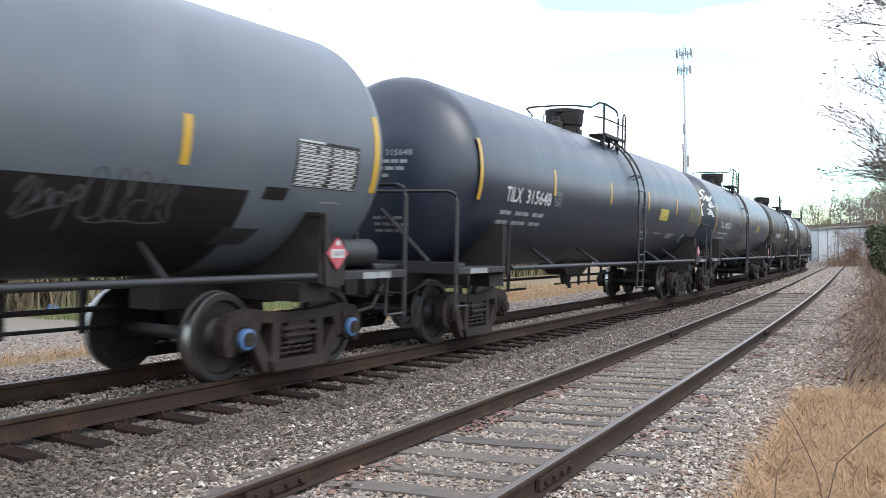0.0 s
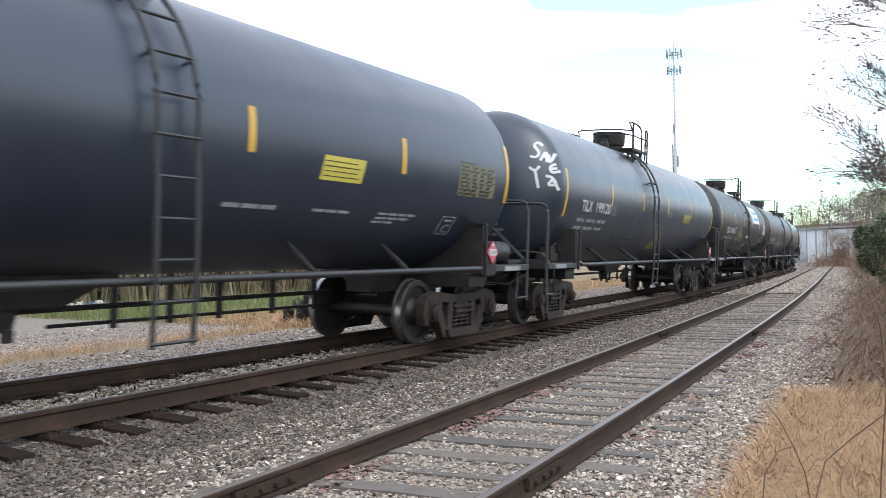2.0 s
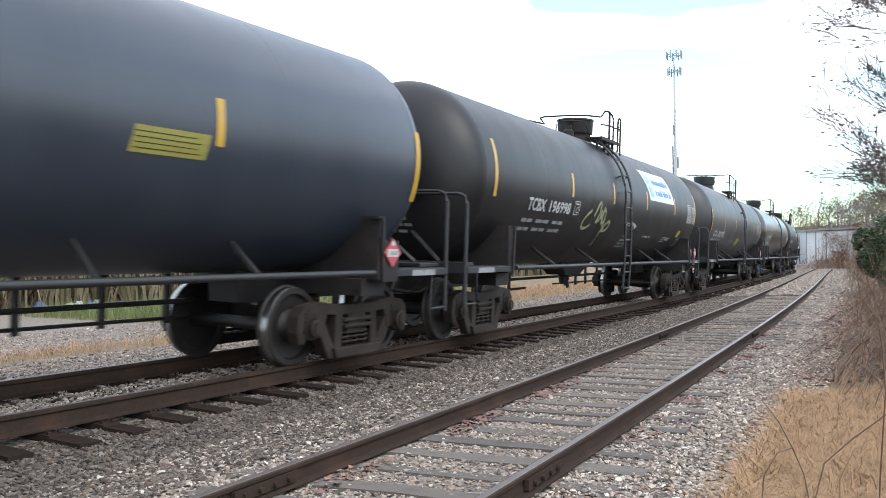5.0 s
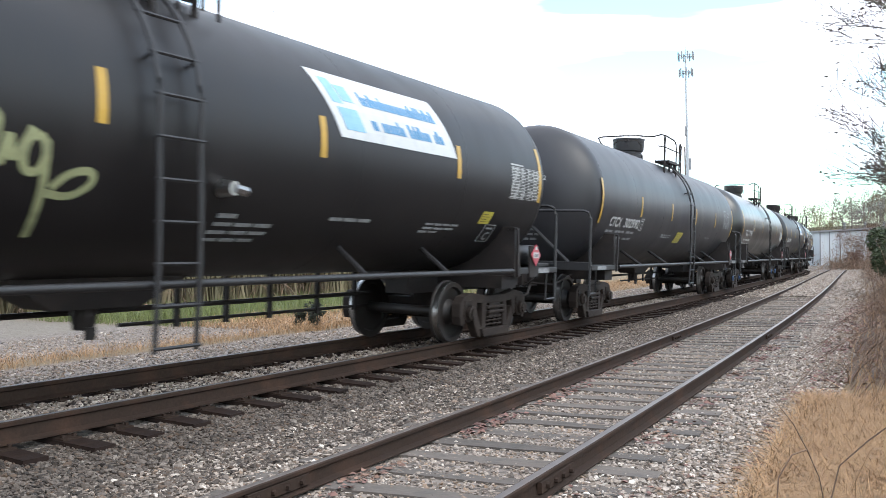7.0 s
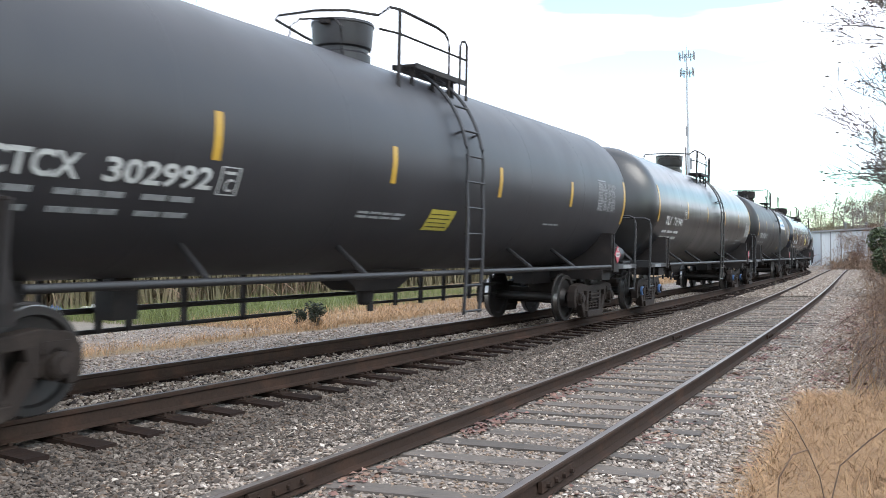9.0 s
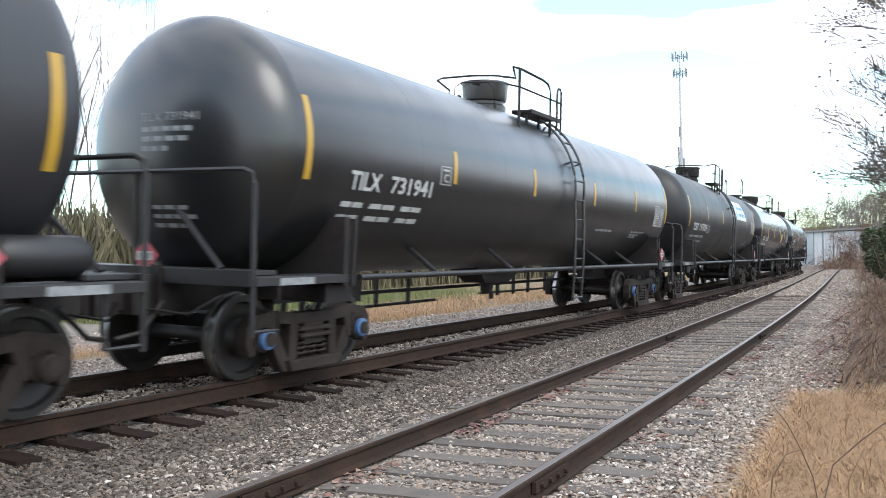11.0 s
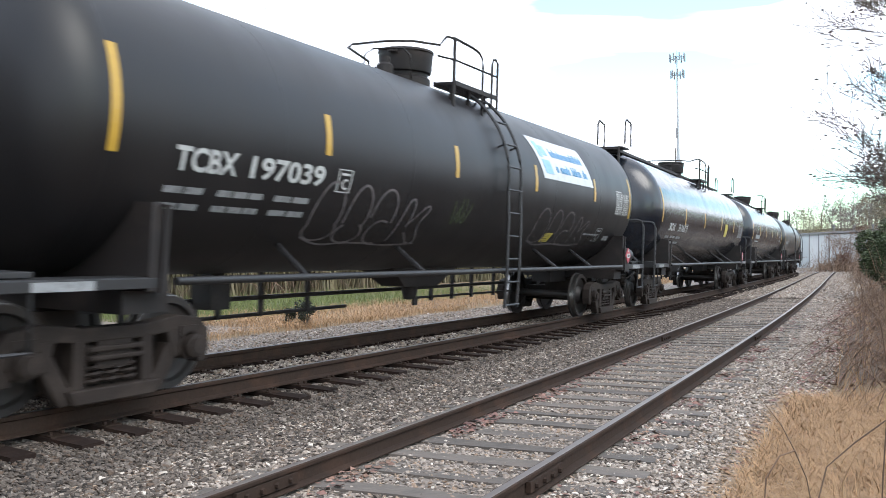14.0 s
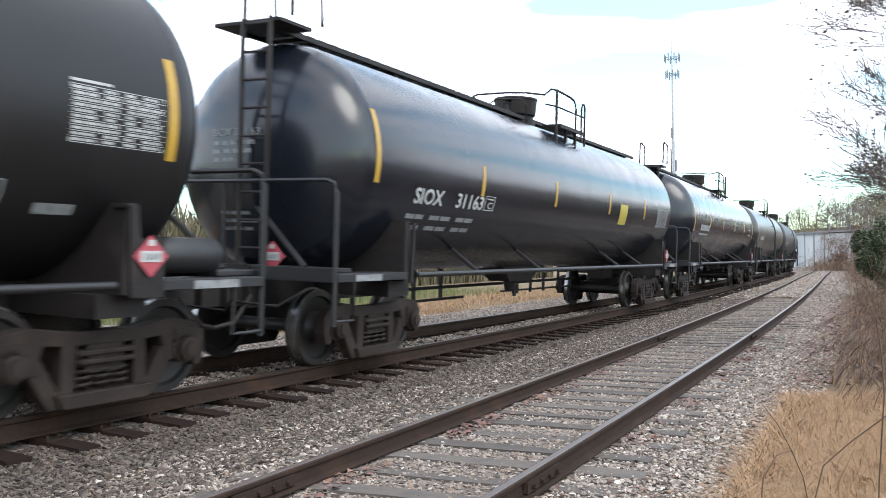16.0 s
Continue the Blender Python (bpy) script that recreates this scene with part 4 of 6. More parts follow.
def boxed_letter(tank, x, x1, p0, p1, mat):
    g = Geo()
    x, w, h = x / LONG, (x1 - x) / LONG, p1 - p0
    for a in (decal(x, x + w, p1 - 0.008, p1, n=1), decal(x, x + w, p0, p0 + 0.008, n=1), decal(x, x + 0.018, p0, p1), decal(x + w - 0.018, x + w, p0, p1), decal(x + w * 0.22, x + w * 0.78, p0 + h * 0.74, p0 + h * 0.84, n=1)):
        g.add(a.v, a.f)
    part("inspection_mark", g, mat, tank, "white boxed inspection mark")
    part("inspection_letter", lettering("C", x + w * 0.28, x + w * 0.72, p0 + h * 0.14, p0 + h * 0.60, 0.006), mat, tank)


def data_panel(tank, x, x1, p0, p1, mat, rows=10):
    """A printed table: framed, ruled, with columns of short words too small to read."""
    g = Geo()
    x, w, phi, h = x / LONG, (x1 - x) / LONG, p0, p1 - p0
    r = random.Random(int(x * 100))

    def bar(u0, u1, v0, v1):
        a = decal(x + w * u0, x + w * u1, phi + h * v0, phi + h * v1, n=1)
        g.add(a.v, a.f)
    for i in range(rows + 1):
        bar(0, 1, i / rows - 0.006, i / rows + 0.006)
    for i in range(rows):
        wide = r.random() < 0.35
        for c0, c1 in (((0.02, 0.55), (0.58, 0.98)) if wide else ((0.02, 0.30), (0.34, 0.52), (0.56, 0.72), (0.76, 0.98))):
            u, lim = c0, c1 - r.uniform(0, 0.08)
            while u < lim - 0.02:
                k = min(r.uniform(0.05, 0.13), lim - u)
                bar(u, u + k, (i + 0.26) / rows, (i + 0.74) / rows)
                u += k + 0.018
    bar(0, 0.012, 0, 1)
    bar(0.988, 1, 0, 1)
    bar(0, 0.42, 1.05, 1.10)
    part("data_panel", g, mat, tank, "white printed tank data panel")


def marks(tank, mark, number, mx0, mx1, nx0, nx1, p0, p1, mat, mat2, bold=0.008, rows=((0.125, 0.024), (0.24, 0.024))):
    """Reporting mark and number with two lines of small stencils below."""
    part("reporting_mark", lettering(mark, mx0 / LONG, mx1 / LONG, p0, p1, bold), mat, tank, "white reporting mark letters")
    part("car_number", lettering(number, nx0 / LONG, nx1 / LONG, p0, p1, bold), mat, tank, "white car number")
    for drop, tall in rows:
        for a, b in ((0.0, 0.24), (0.31, 0.62), (0.69, 0.97)):
            w = nx1 - mx0
            stencils(tank, [((mx0 + a * w - 0.04) / LONG, p0 - drop, (b - a) * w / LONG, tall * 1.9)], mat2)


def head_marks(tank, mark, mat, mat2, y0=-0.15, y1=0.60, top=0.13):
    """Mark and small lines on the rear head; y runs towards the near side."""
    word, number = mark.split()
    cut = y0 + (y1 - y0) * (len(word) + 0.2) / len(mark)
    part("head_mark", lettering(word, y0, cut, top, top + 0.062, 0.004, place=on_head), mat, tank, "white reporting mark on the tank head")
    part("head_number", lettering(number, cut + 0.05, y1, top, top + 0.062, 0.004, place=on_head), mat, tank, "white car number on the tank head")

    def line(u0, u1, v, tall):
        g, n = Geo(), max(2, int((u1 - u0) / 0.13))
        for i in range(n):
            a, b = u0 + (u1 - u0) * i / n, u0 + (u1 - u0) * (i + 0.8) / n
            g.add([on_head(a, v), on_head(b, v), on_head(b, v + tall), on_head(a, v + tall)], [(0, 1, 2, 3)])
        part("head_stencil", g, mat2, tank)
    for i, w in enumerate((0.94, 0.88, 0.55)):
        line(y0 + 0.02, y0 + (y1 - y0) * w, top - 0.075 - i * 0.07, 0.036)
    for i, w in enumerate((0.5, 0.58, 0.5)):
        line(y0 + 0.1, y0 + 0.1 + w, -0.50 - i * 0.065, 0.030)


def warn_decal(tank, x, phi, w, h, mat=None):
    part("warning_decal", decal(x, x + w, phi, phi + h / R_TANK, 0.005, 0.05), mat or M_DECAL, tank, "yellow warning decal")
    g = Geo()
    for i in range(4):
        a = decal(x + 0.05, x + w - 0.06 - 0.05 * (i % 2), phi + (i + 0.85) * h / R_TANK / 5, phi + (i + 1.0) * h / R_TANK / 5, 0.008, 0.0, n=1)
        g.add(a.v, a.f)
    part("decal_print", g, P_DARK, tank)


def banner(tank, x, w, p0, p1, lean=-0.37):
    x, w = x / LONG, w / LONG
    part("banner", decal(x, x + w, p0, p1, 0.006, lean), M_BANNER, tank, "white advertising banner with blue print")
    h = p1 - p0
    for i, (a, c) in enumerate(((0.28, 0.96), (0.28, 0.92))):
        y = p0 + h * (0.55 - 0.36 * i)
        u = a
        r = random.Random(3 + i)
        while u < c - 0.03:
            k = r.uniform(0.018, 0.035)
            up = h * r.choice((0.14, 0.14, 0.21))
            o = lean * (y - p0) / h
            part("banner_letter", decal(x + o + w * u, x + o + w * (u + k * 0.78), y, y + up, 0.010, lean * up / h), M_BLUE, tank, "blue printed letter shape")
            u += k + (0.035 if r.random() < 0.12 else 0)
    g = Geo()
    for u0, u1, v0, v1 in ((0.05, 0.12, 0.50, 0.88), (0.13, 0.21, 0.55, 0.80), (0.06, 0.20, 0.12, 0.44)):
        d = decal(x + lean * v0 + w * u0, x + lean * v0 + w * u1, p0 + h * v0, p0 + h * v1, 0.010, lean * (v1 - v0))
        g.add(d.v, d.f)
    part("banner_emblem", g, M_CYAN, tank, "light blue emblem shapes")


def bubble_tag():
    """Sprayed bubble shapes."""
    out_ = [arc(0.3, 0.5, 0.3, 0.75, 200, -20), arc(0.32, 0.1, 0.32, 0.3, 150, 400), arc(0.95, 0.55, 0.25, 0.7, 200, -30), arc(0.95, 0.05, 0.3, 0.3, 130, 420), arc(1.55, 0.6, 0.28, 0.62, 190, -20), arc(1.6, 0.1, 0.25, 0.35, 60, 300)]
    out_ += [[(2.0, -0.15), (2.05, 0.9), (2.2, 1.1), (2.3, 0.8), (2.25, 0.3)], [(2.25, 0.35), (2.6, 0.95), (2.75, 0.85), (2.5, 0.4), (2.8, -0.1), (2.6, -0.25), (2.3, 0.15)], [(0.05, -0.1), (0.5, -0.35), (1.2, -0.2), (2.0, -0.3), (2.8, -0.2)]]
    return out_


def d_tag():
    """A loose four-letter tag; units are metres."""
    return [[(0.42, 0.42), (0.12, 0.30), (0.0, 0.08), (0.25, 0.0), (0.55, 0.12)], [(0.62, 0.30), (0.85, 0.62), (0.98, 0.58), (0.92, 0.30), (0.80, 0.16), (1.02, 0.24)], [(1.02, 0.22), (1.06, 0.52), (1.10, 0.20), (1.24, 0.52)], arc(1.28, 0.32, 0.10, 0.16, 80, 440), [(1.36, 0.44), (1.42, 0.0), (1.46, -0.42)], [(1.42, 0.02), (1.66, -0.02), (1.84, 0.12), (1.80, 0.24), (1.60, 0.20), (1.48, 0.06)]]


def loose_tag():
    return [[(0.0, 0.5), (0.25, 1.0), (0.45, 0.9), (0.15, 0.2), (0.05, -0.2), (0.3, -0.1), (0.6, 0.4)], [(0.6, 0.9), (0.55, 0.1), (0.75, 0.5), (0.95, 0.75), (1.0, 0.1), (1.1, 0.1)], arc(1.25, 0.35, 0.2, 0.25, 90, 430), [(1.5, -0.7), (1.55, 0.2), (1.6, 0.75), (1.8, 0.85), (1.9, 0.5), (1.6, 0.3)], [(0.2, -0.3), (0.9, 0.05), (1.5, 0.2)]]


def head_tag():
    return [[(0.75, 1.0), (0.55, 1.15), (0.4, 1.0), (0.7, 0.75), (0.6, 0.55), (0.35, 0.6)], [(0.75, 0.45), (0.9, 0.85), (1.0, 0.4)], [(0.78, 0.6), (0.98, 0.6)], [(1.0, 0.7), (1.1, 0.3), (1.2, 0.75)], [(1.3, 0.35), (1.1, 0.25), (1.2, 0.0), (1.45, 0.1)], [(1.15, 0.15), (1.35, 0.2)],
            [(0.35, 0.2), (0.6, 0.05), (0.75, 0.25)], [(0.6, 0.05), (0.75, -0.55)], [(1.0, -0.1), (1.3, -0.15), (1.05, -0.45), (1.4, -0.4), (1.2, -0.1), (1.45, -0.6)]]


def patch(tank, x0, x1, p0, p1, mat, label, slant=0.0, e=0.006):
    part("paint_patch", decal(x0 / LONG, x1 / LONG, p0, p1, e, slant), mat, tank, label)


def spray(tank, lines, x, phi, scale, width, mat, label, flat=1.0):
    """Each sprayed stroke is a part of its own."""
    for i, line in enumerate(lines):
        part("graffiti", strokes([line], x / LONG, phi, scale, width, flat=flat), mat, tank, label)


def extra_a(car, tank, sp):
    part("panel_ground", decal(6.39 / LONG, 7.48 / LONG, -0.345, 0.0, 0.002), P_DARK, tank, "black data panel ground")
    data_panel(tank, 6.41, 7.46, -0.334, -0.03, M_WHITE)
    spray(tank, loose_tag(), 3.35, -0.62, 0.30, 0.026, M_FAINT, "faint pale spray tag")
    spray(tank, bubble_tag(), 3.95, -0.62, 0.34, 0.020, M_FAINT, "faint pale spray tag")
    patch(tank, 6.01, 6.35, -0.455, -0.362, P_DARK, "black paint patch", 0.02)
    patch(tank, 5.60, 6.1, -0.86, -0.70, P_CHAR, "dull paint patch", 0.1)
    stencils(tank, [(6.7, -0.45, 0.4, 0.012)], M_DIMW)


def extra_b(car, tank, sp):
    marks(tank, "TILX", "315648", -6.75, -6.12, -5.93, -4.82, -0.270, -0.110, M_WHITE, M_DIMW)
    boxed_letter(tank, -4.62, -4.29, -0.255, -0.09, M_DIMW)
    head_marks(tank, "TILX 315648", M_DIMW, M_DIMW)
    warn_decal(tank, 2.72, -0.265, 0.78, 0.28)
    part("panel_ground", decal(6.04 / LONG, 7.19 / LONG, -0.265, 0.05, 0.002), material("faded olive panel", (0.122, 0.116, 0.0669), 0.6, grain=0.3, scale=6), tank, "faded olive data panel ground")
    data_panel(tank, 6.06, 7.17, -0.258, 0.040, P_DARK, 8)
    stencils(tank, [(1.40, -0.516, 0.82, 0.034), (2.80, -0.515, 0.7, 0.025), (4.08, -0.508, 0.9, 0.022), (4.06, -0.55, 0.8, 0.022), (4.02, -0.59, 0.5, 0.022)], M_DIMW)
    boxed_letter(tank, 5.88, 6.27, -0.70, -0.49, M_DIMW)


def extra_c(car, tank, sp):
    marks(tank, "TILX", "199120", -6.48, -5.79, -5.52, -4.50, -0.266, -0.112, M_WHITE, M_DIMW)
    boxed_letter(tank, -4.31, -3.98, -0.274, -0.13, M_DIMW)
    head_marks(tank, "TILX 199120", M_WHITE, M_DIMW, -0.17, 0.59, 0.085)
    for line in head_tag():
        part("graffiti", strokes([line], 0.80, 0.16, 0.42, 0.045, flat=1.2, place=on_head), M_SPRAY, tank, "white spray tag on the tank head")
    spray(tank, bubble_tag(), -3.7, -0.56, 0.9, 0.045, material("ghost of a spray tag", (0.0456, 0.0505, 0.0596), 0.5, grain=0.2), "ghost of a washed-out spray tag", 0.6)
    warn_decal(tank, 2.92, -0.236, 0.86, 0.24, material("faded yellow decal", (0.182, 0.164, 0.0304), 0.5, grain=0.3))
    patch(tank, 0.36, 0.98, -0.90, -0.50, material("olive paint patch", (0.122, 0.122, 0.0365), 0.5, grain=0.2), "olive paint patch", 0.1)
    stencils(tank, [(1.2, -0.10, 0.22, 0.03), (1.2, -0.16, 0.22, 0.03)], M_DIMW)


def extra_d(car, tank, sp):
    marks(tank, "TCBX", "196998", -6.00, -5.17, -4.95, -3.84, -0.322, -0.168, M_WHITE, M_DIMW, 0.011)
    boxed_letter(tank, -3.60, -3.30, -0.315, -0.13, M_WHITE)
    head_marks(tank, "TCBX 196998", M_DIMW, M_DIMW)
    spray(tank, d_tag(), -2.90, -0.51, 1.0, 0.07, M_LIME, "lime green spray tag")
    banner(tank, 2.2, 2.68, 0.095, 0.64)
    data_panel(tank, 6.64, 7.73, -0.207, 0.13, M_WHITE)
    warn_decal(tank, 5.68, -0.515, 0.32, 0.20)
    boxed_letter(tank, 6.16, 6.53, -0.74, -0.52, M_DIMW)
    stencils(tank, [(0.52, -0.58, 0.3, 0.035), (0.52, -0.65, 0.85, 0.03), (0.50, -0.72, 0.85, 0.03), (0.48, -0.79, 0.75, 0.03), (2.22, -0.559, 0.82, 0.03), (4.28, -0.555, 0.9, 0.022), (4.26, -0.60, 0.85, 0.022), (4.2, -0.64, 0.5, 0.022)], M_DIMW)
    part("valve_cap", Geo().lathe([(-0.12, 0.07), (0.05, 0.09)], 14, "y", (0.42, -R_TANK + 0.05, 1.98)).tube([(0.42, -R_TANK - 0.06, 1.98), (0.62, -R_TANK - 0.02, 1.96)], 0.05, 8), M_TREAD, car, "bright metal valve cap")


def extra_e(car, tank, sp):
    marks(tank, "CTCX", "302992", -6.92, -6.08, -5.85, -4.63, -0.415, -0.265, M_WHITE, M_DIMW, 0.011, ((0.075, 0.02), (0.19, 0.02)))
    boxed_letter(tank, -4.53, -4.27, -0.44, -0.245, M_WHITE)
    head_marks(tank, "CTCX 302992", M_WHITE, M_DIMW, -0.32, 0.47, 0.185)
    warn_decal(tank, -0.46, -0.625, 0.66, 0.32)
    data_panel(tank, 5.94, 7.04, -0.214, 0.16, M_DIMW)
    stencils(tank, [(-2.05, -0.485, 1.05, 0.022), (-2.05, -0.525, 1.0, 0.022), (3.4, -0.47, 0.7, 0.02)], M_DIMW)


def extra_f(car, tank, sp):
    marks(tank, "TILX", "731941", -6.78, -6.12, -5.89, -4.85, -0.295, -0.145, M_WHITE, M_WHITE, 0.011)
    boxed_letter(tank, -4.65, -4.35, -0.158, 0.015, M_WHITE)
    head_marks(tank, "TILX 731941", M_DIMW, M_DIMW)
    data_panel(tank, 6.58, 7.50, -0.335, -0.02, M_WHITE)
    stencils(tank, [(2.35, -0.478, 1.08, 0.035), (4.85, -0.47, 1.1, 0.022), (4.83, -0.52, 0.75, 0.022), (4.80, -0.56, 0.6, 0.022)], M_DIMW)


def extra_g(car, tank, sp):
    marks(tank, "TCBX", "197039", -6.63, -5.81, -5.62, -4.40, -0.312, -0.155, M_WHITE, M_DIMW, 0.011)
    boxed_letter(tank, -4.13, -3.86, -0.34, -0.155, M_WHITE)
    head_marks(tank, "TCBX 197039", M_WHITE, M_DIMW, -0.44, 0.39, 0.175)
    spray(tank, bubble_tag(), -4.40, -0.72, 0.92, 0.032, M_GHOST, "pale outlined bubble graffiti", 0.60)
    spray(tank, bubble_tag(), 2.05, -0.66, 0.98, 0.032, M_GHOST, "pale outlined bubble graffiti", 0.50)
    spray(tank, [[(0.0, 0.8), (0.1, 0.0), (0.35, 0.7)], [(0.4, 0.9), (0.35, 0.1), (0.6, 0.5)], [(0.6, 0.9), (0.65, 0.0), (0.95, 0.8)]], -1.15, -0.60, 0.55, 0.045, material("dull green spray", (0.0274, 0.0365, 0.0152), 0.6, grain=0.3), "dull green spray strokes")
    banner(tank, 2.06, 2.64, 0.11, 0.636)
    data_panel(tank, 6.24, 7.18, -0.205, 0.105, M_WHITE)
    boxed_letter(tank, 5.45, 5.80, -0.66, -0.44, M_DIMW)
    warn_decal(tank, 2.60, -0.705, 0.36, 0.20)
    stencils(tank, [(4.6, -0.55, 0.9, 0.025), (5.9, -0.60, 0.4, 0.07)], M_DIMW)


def long_top(car, tank, sp):
    """A full-length running board with an end ladder, as on the newer cars."""
    top = Z_TANK + R_TANK
    g = Geo()
    for y in (-0.28, 0.28):
        g.box((0, y, top + 0.07), (2 * HALF + 0.6, 0.04, 0.06))
    for i in range(60):
        g.box((-HALF - 0.25 + i * (2 * HALF + 0.5) / 59, 0, top + 0.105), (0.21, 0.58, 0.02))
    for x in (-7.0, -5, -3, 3, 5, 7.0):
        g.box((x, 0, top + 0.01), (0.1, 0.5, 0.14))
    part("running_board", g, M_FRAME, car)
    x = -HALF - 0.62
    lg = Geo()
    for y in (-0.46, -0.06):
        lg.tube([(x - 0.12, y, 1.15), (x - 0.12, y, top + 0.12)], 0.03, 6)
    for y in (-0.52, 0.20):
        lg.tube([(x + 0.2, y, top + 0.2), (x + 0.2, y, top + 0.75), (x + 0.3, y, top + 0.85), (x + 0.75, y, top + 0.8), (x + 0.8, y, top + 0.2)], 0.025, 6)
    lg.box((x + 0.25, -0.05, top + 0.10), (0.62, 1.0, 0.04))
    lad = part("end_ladder", lg, M_FRAME, car, smooth=50)
    for i in range(9):
        part("rung", shared("rung_end", lambda: Geo().tube([(0, -0.22, 0), (0, 0.22, 0)], 0.018, 6).mesh("rung", M_FRAME, 50)), M_FRAME, lad, at=pose(x - 0.12, -0.26, 1.4 + i * 0.33))


def extra_h(car, tank, sp):
    marks(tank, "SIOX", "31163", -6.60, -5.78, -5.37, -4.47, -0.35, -0.20, M_WHITE, M_DIMW, 0.009)
    boxed_letter(tank, -4.40, -4.05, -0.347, -0.19, M_WHITE)
    head_marks(tank, "SIOX 31163", M_DIMW, M_DIMW, -0.5, 0.25, 0.15)
    long_top(car, tank, sp)
    patch(tank, 2.80, 3.38, -0.335, -0.02, M_DECAL, "plain yellow decal", 0.02)
    data_panel(tank, 6.2, 7.35, -0.31, -0.02, M_DIMW)


def extra_plain(car, tank, sp):
    stencils(tank, [(-6.2, -0.18, 1.7, 0.13), (-6.2, -0.33, 1.5, 0.04), (5.8, -0.1, 0.8, 0.2)], M_DIMW)


def extra_long(car, tank, sp):
    extra_plain(car, tank, sp)
    long_top(car, tank, sp)


CARS = [
    dict(s=-21.62, half=7.81, stripes=(-7.6, -4.4, -1.5, 1.6, 4.88, 7.82), paint=P_GREY, belly=P_DARK, caps=1, extra=extra_a, ladder=0.4, end_phi=-0.03, stripe_phi=-0.12, label="weathered grey tank car with black belly and faint graffiti"),
    dict(s=-4.0, half=7.58, paint=P_SLATE, extra=extra_b, ladder=0.55, manway=-0.3, loop=0.75, post=-0.66, stripes=(-7.70, -4.68, -1.36, 1.66, 4.53, 7.62), label="faded slate tank car with white reporting marks and amber stripes"),
    dict(s=13.2, half=7.58, paint=P_SLATE2, extra=extra_c, ladder=-0.80, manway=0.2, loop=-0.02, post=-1.22, stripes=(-7.44, -4.42, -1.66, 1.05, 4.08, 7.66), end_phi=-0.06, reservoir=False, plac=-0.12, label="faded blue-black tank car with white spray tag on its head"),
    dict(s=30.1, half=7.80, paint=P_DARK, extra=extra_d, ladder=-0.28, manway=0.5, loop=0.55, post=-0.15, stripes=(-7.45, -3.80, -1.02, 1.88, 4.95, 7.74), stripe_phi=0.07, end_phi=0.09, front_plac=7.2, label="matt black tank car with white banner and lime graffiti"),
    dict(s=48.2, half=7.62, paint=P_CHAR, plain_top=True, extra=extra_e, ladder=0.36, manway=-0.68, loop=0.87, post=-0.85, stripes=(-7.70, -4.64, -1.58, 1.47, 4.50, 7.62), stripe_phi=-0.06, end_phi=-0.07, plac=0.17, label="clean charcoal tank car with white lettering"),
    dict(s=65.8, half=7.68, paint=P_GLOSS, plain_top=True, caps=1, extra=extra_f, ladder=0.62, manway=-0.26, loop=0.78, post=-1.04, stripes=(-7.60, -4.22, -1.28, 1.90, 4.86, 7.67), end_phi=0.05, label="glossy black tank car with grey air reservoir"),
    dict(s=83.25, half=7.38, paint=P_DARK, extra=extra_g, ladder=0.48, manway=-0.33, loop=0.70, post=-0.65, stripes=(-7.33, -4.38, -1.27, 1.69, 4.81, 7.28), stripe_phi=0.085, end_phi=0.06, plac=0.07, label="matt black tank car with white banner and bubble graffiti"),
    dict(s=100.75, half=7.62, paint=P_NAVY, extra=extra_h, ladder=None, manway=0.05, plac=-0.53, stripes=(-7.60, -4.55, -1.36, 2.0, 4.92), stripe_phi=-0.045, end_phi=0.10, label="glossy blue-black tank car with full-length running board"),
    dict(s=119.0, paint=P_NAVY, extra=extra_long, ladder=None, manway=0.2, label="glossy blue-black tank car with full-length running board"),
    dict(s=136.6, paint=P_GLOSS, extra=extra_plain, label="glossy black tank car far down the train"),
    dict(s=154.2, paint=P_CHAR, extra=extra_plain, label="charcoal tank car far down the train"),
    dict(s=171.8, paint=P_GLOSS, extra=extra_plain, label="glossy black tank car far down the train"),
    dict(s=189.4, paint=P_SLATE, extra=extra_plain, label="faded slate tank car far down the train"),
    dict(s=207.0, paint=P_DARK, extra=extra_plain, label="matt black tank car at the far end"),
]
for spec in CARS:
    spec["s"] = 12 + LONG * (spec["s"] - 12)
TRAIN = []
for spec in CARS:
    TRAIN.append((spec, *tank_car(spec)))


def car_pose(s):
    """A car rides on its two trucks."""
    a, b = main_pose(s - TRUCK), main_pose(s + TRUCK)
    mid, d = (a.translation + b.translation) / 2, b.translation - a.translation
    return Matrix.Translation(mid) @ Matrix.Rotation(math.atan2(d.y, d.x), 4, "Z") @ Matrix.Rotation(-CANT, 4, "X")

# ---- plants ----
M_STRAW = material("dry straw", (0.335, 0.205, 0.108), 0.85, scale=2, second=(0.225, 0.122, 0.06), amount=0.7, island=0.35)
M_CANE = material("dead brown canes", (0.146, 0.0912, 0.0608), 0.85, scale=3, second=(0.268, 0.182, 0.122), amount=0.7, island=0.45)
M_BARK = material("grey-brown bark", (0.0973, 0.079, 0.0669), 0.9, grain=0.3, scale=6, second=(0.146, 0.125, 0.109), amount=0.6, bump=0.006, bump_scale=40)
M_PALEBARK = material("pale sapling bark", (0.158, 0.143, 0.128), 0.9, grain=0.3, scale=6, second=(0.219, 0.201, 0.182), amount=0.6)
M_BLADE = material("green grass", (0.0988, 0.122, 0.0342), 0.8, scale=2, second=(0.198, 0.19, 0.0684), amount=0.7, island=0.35)
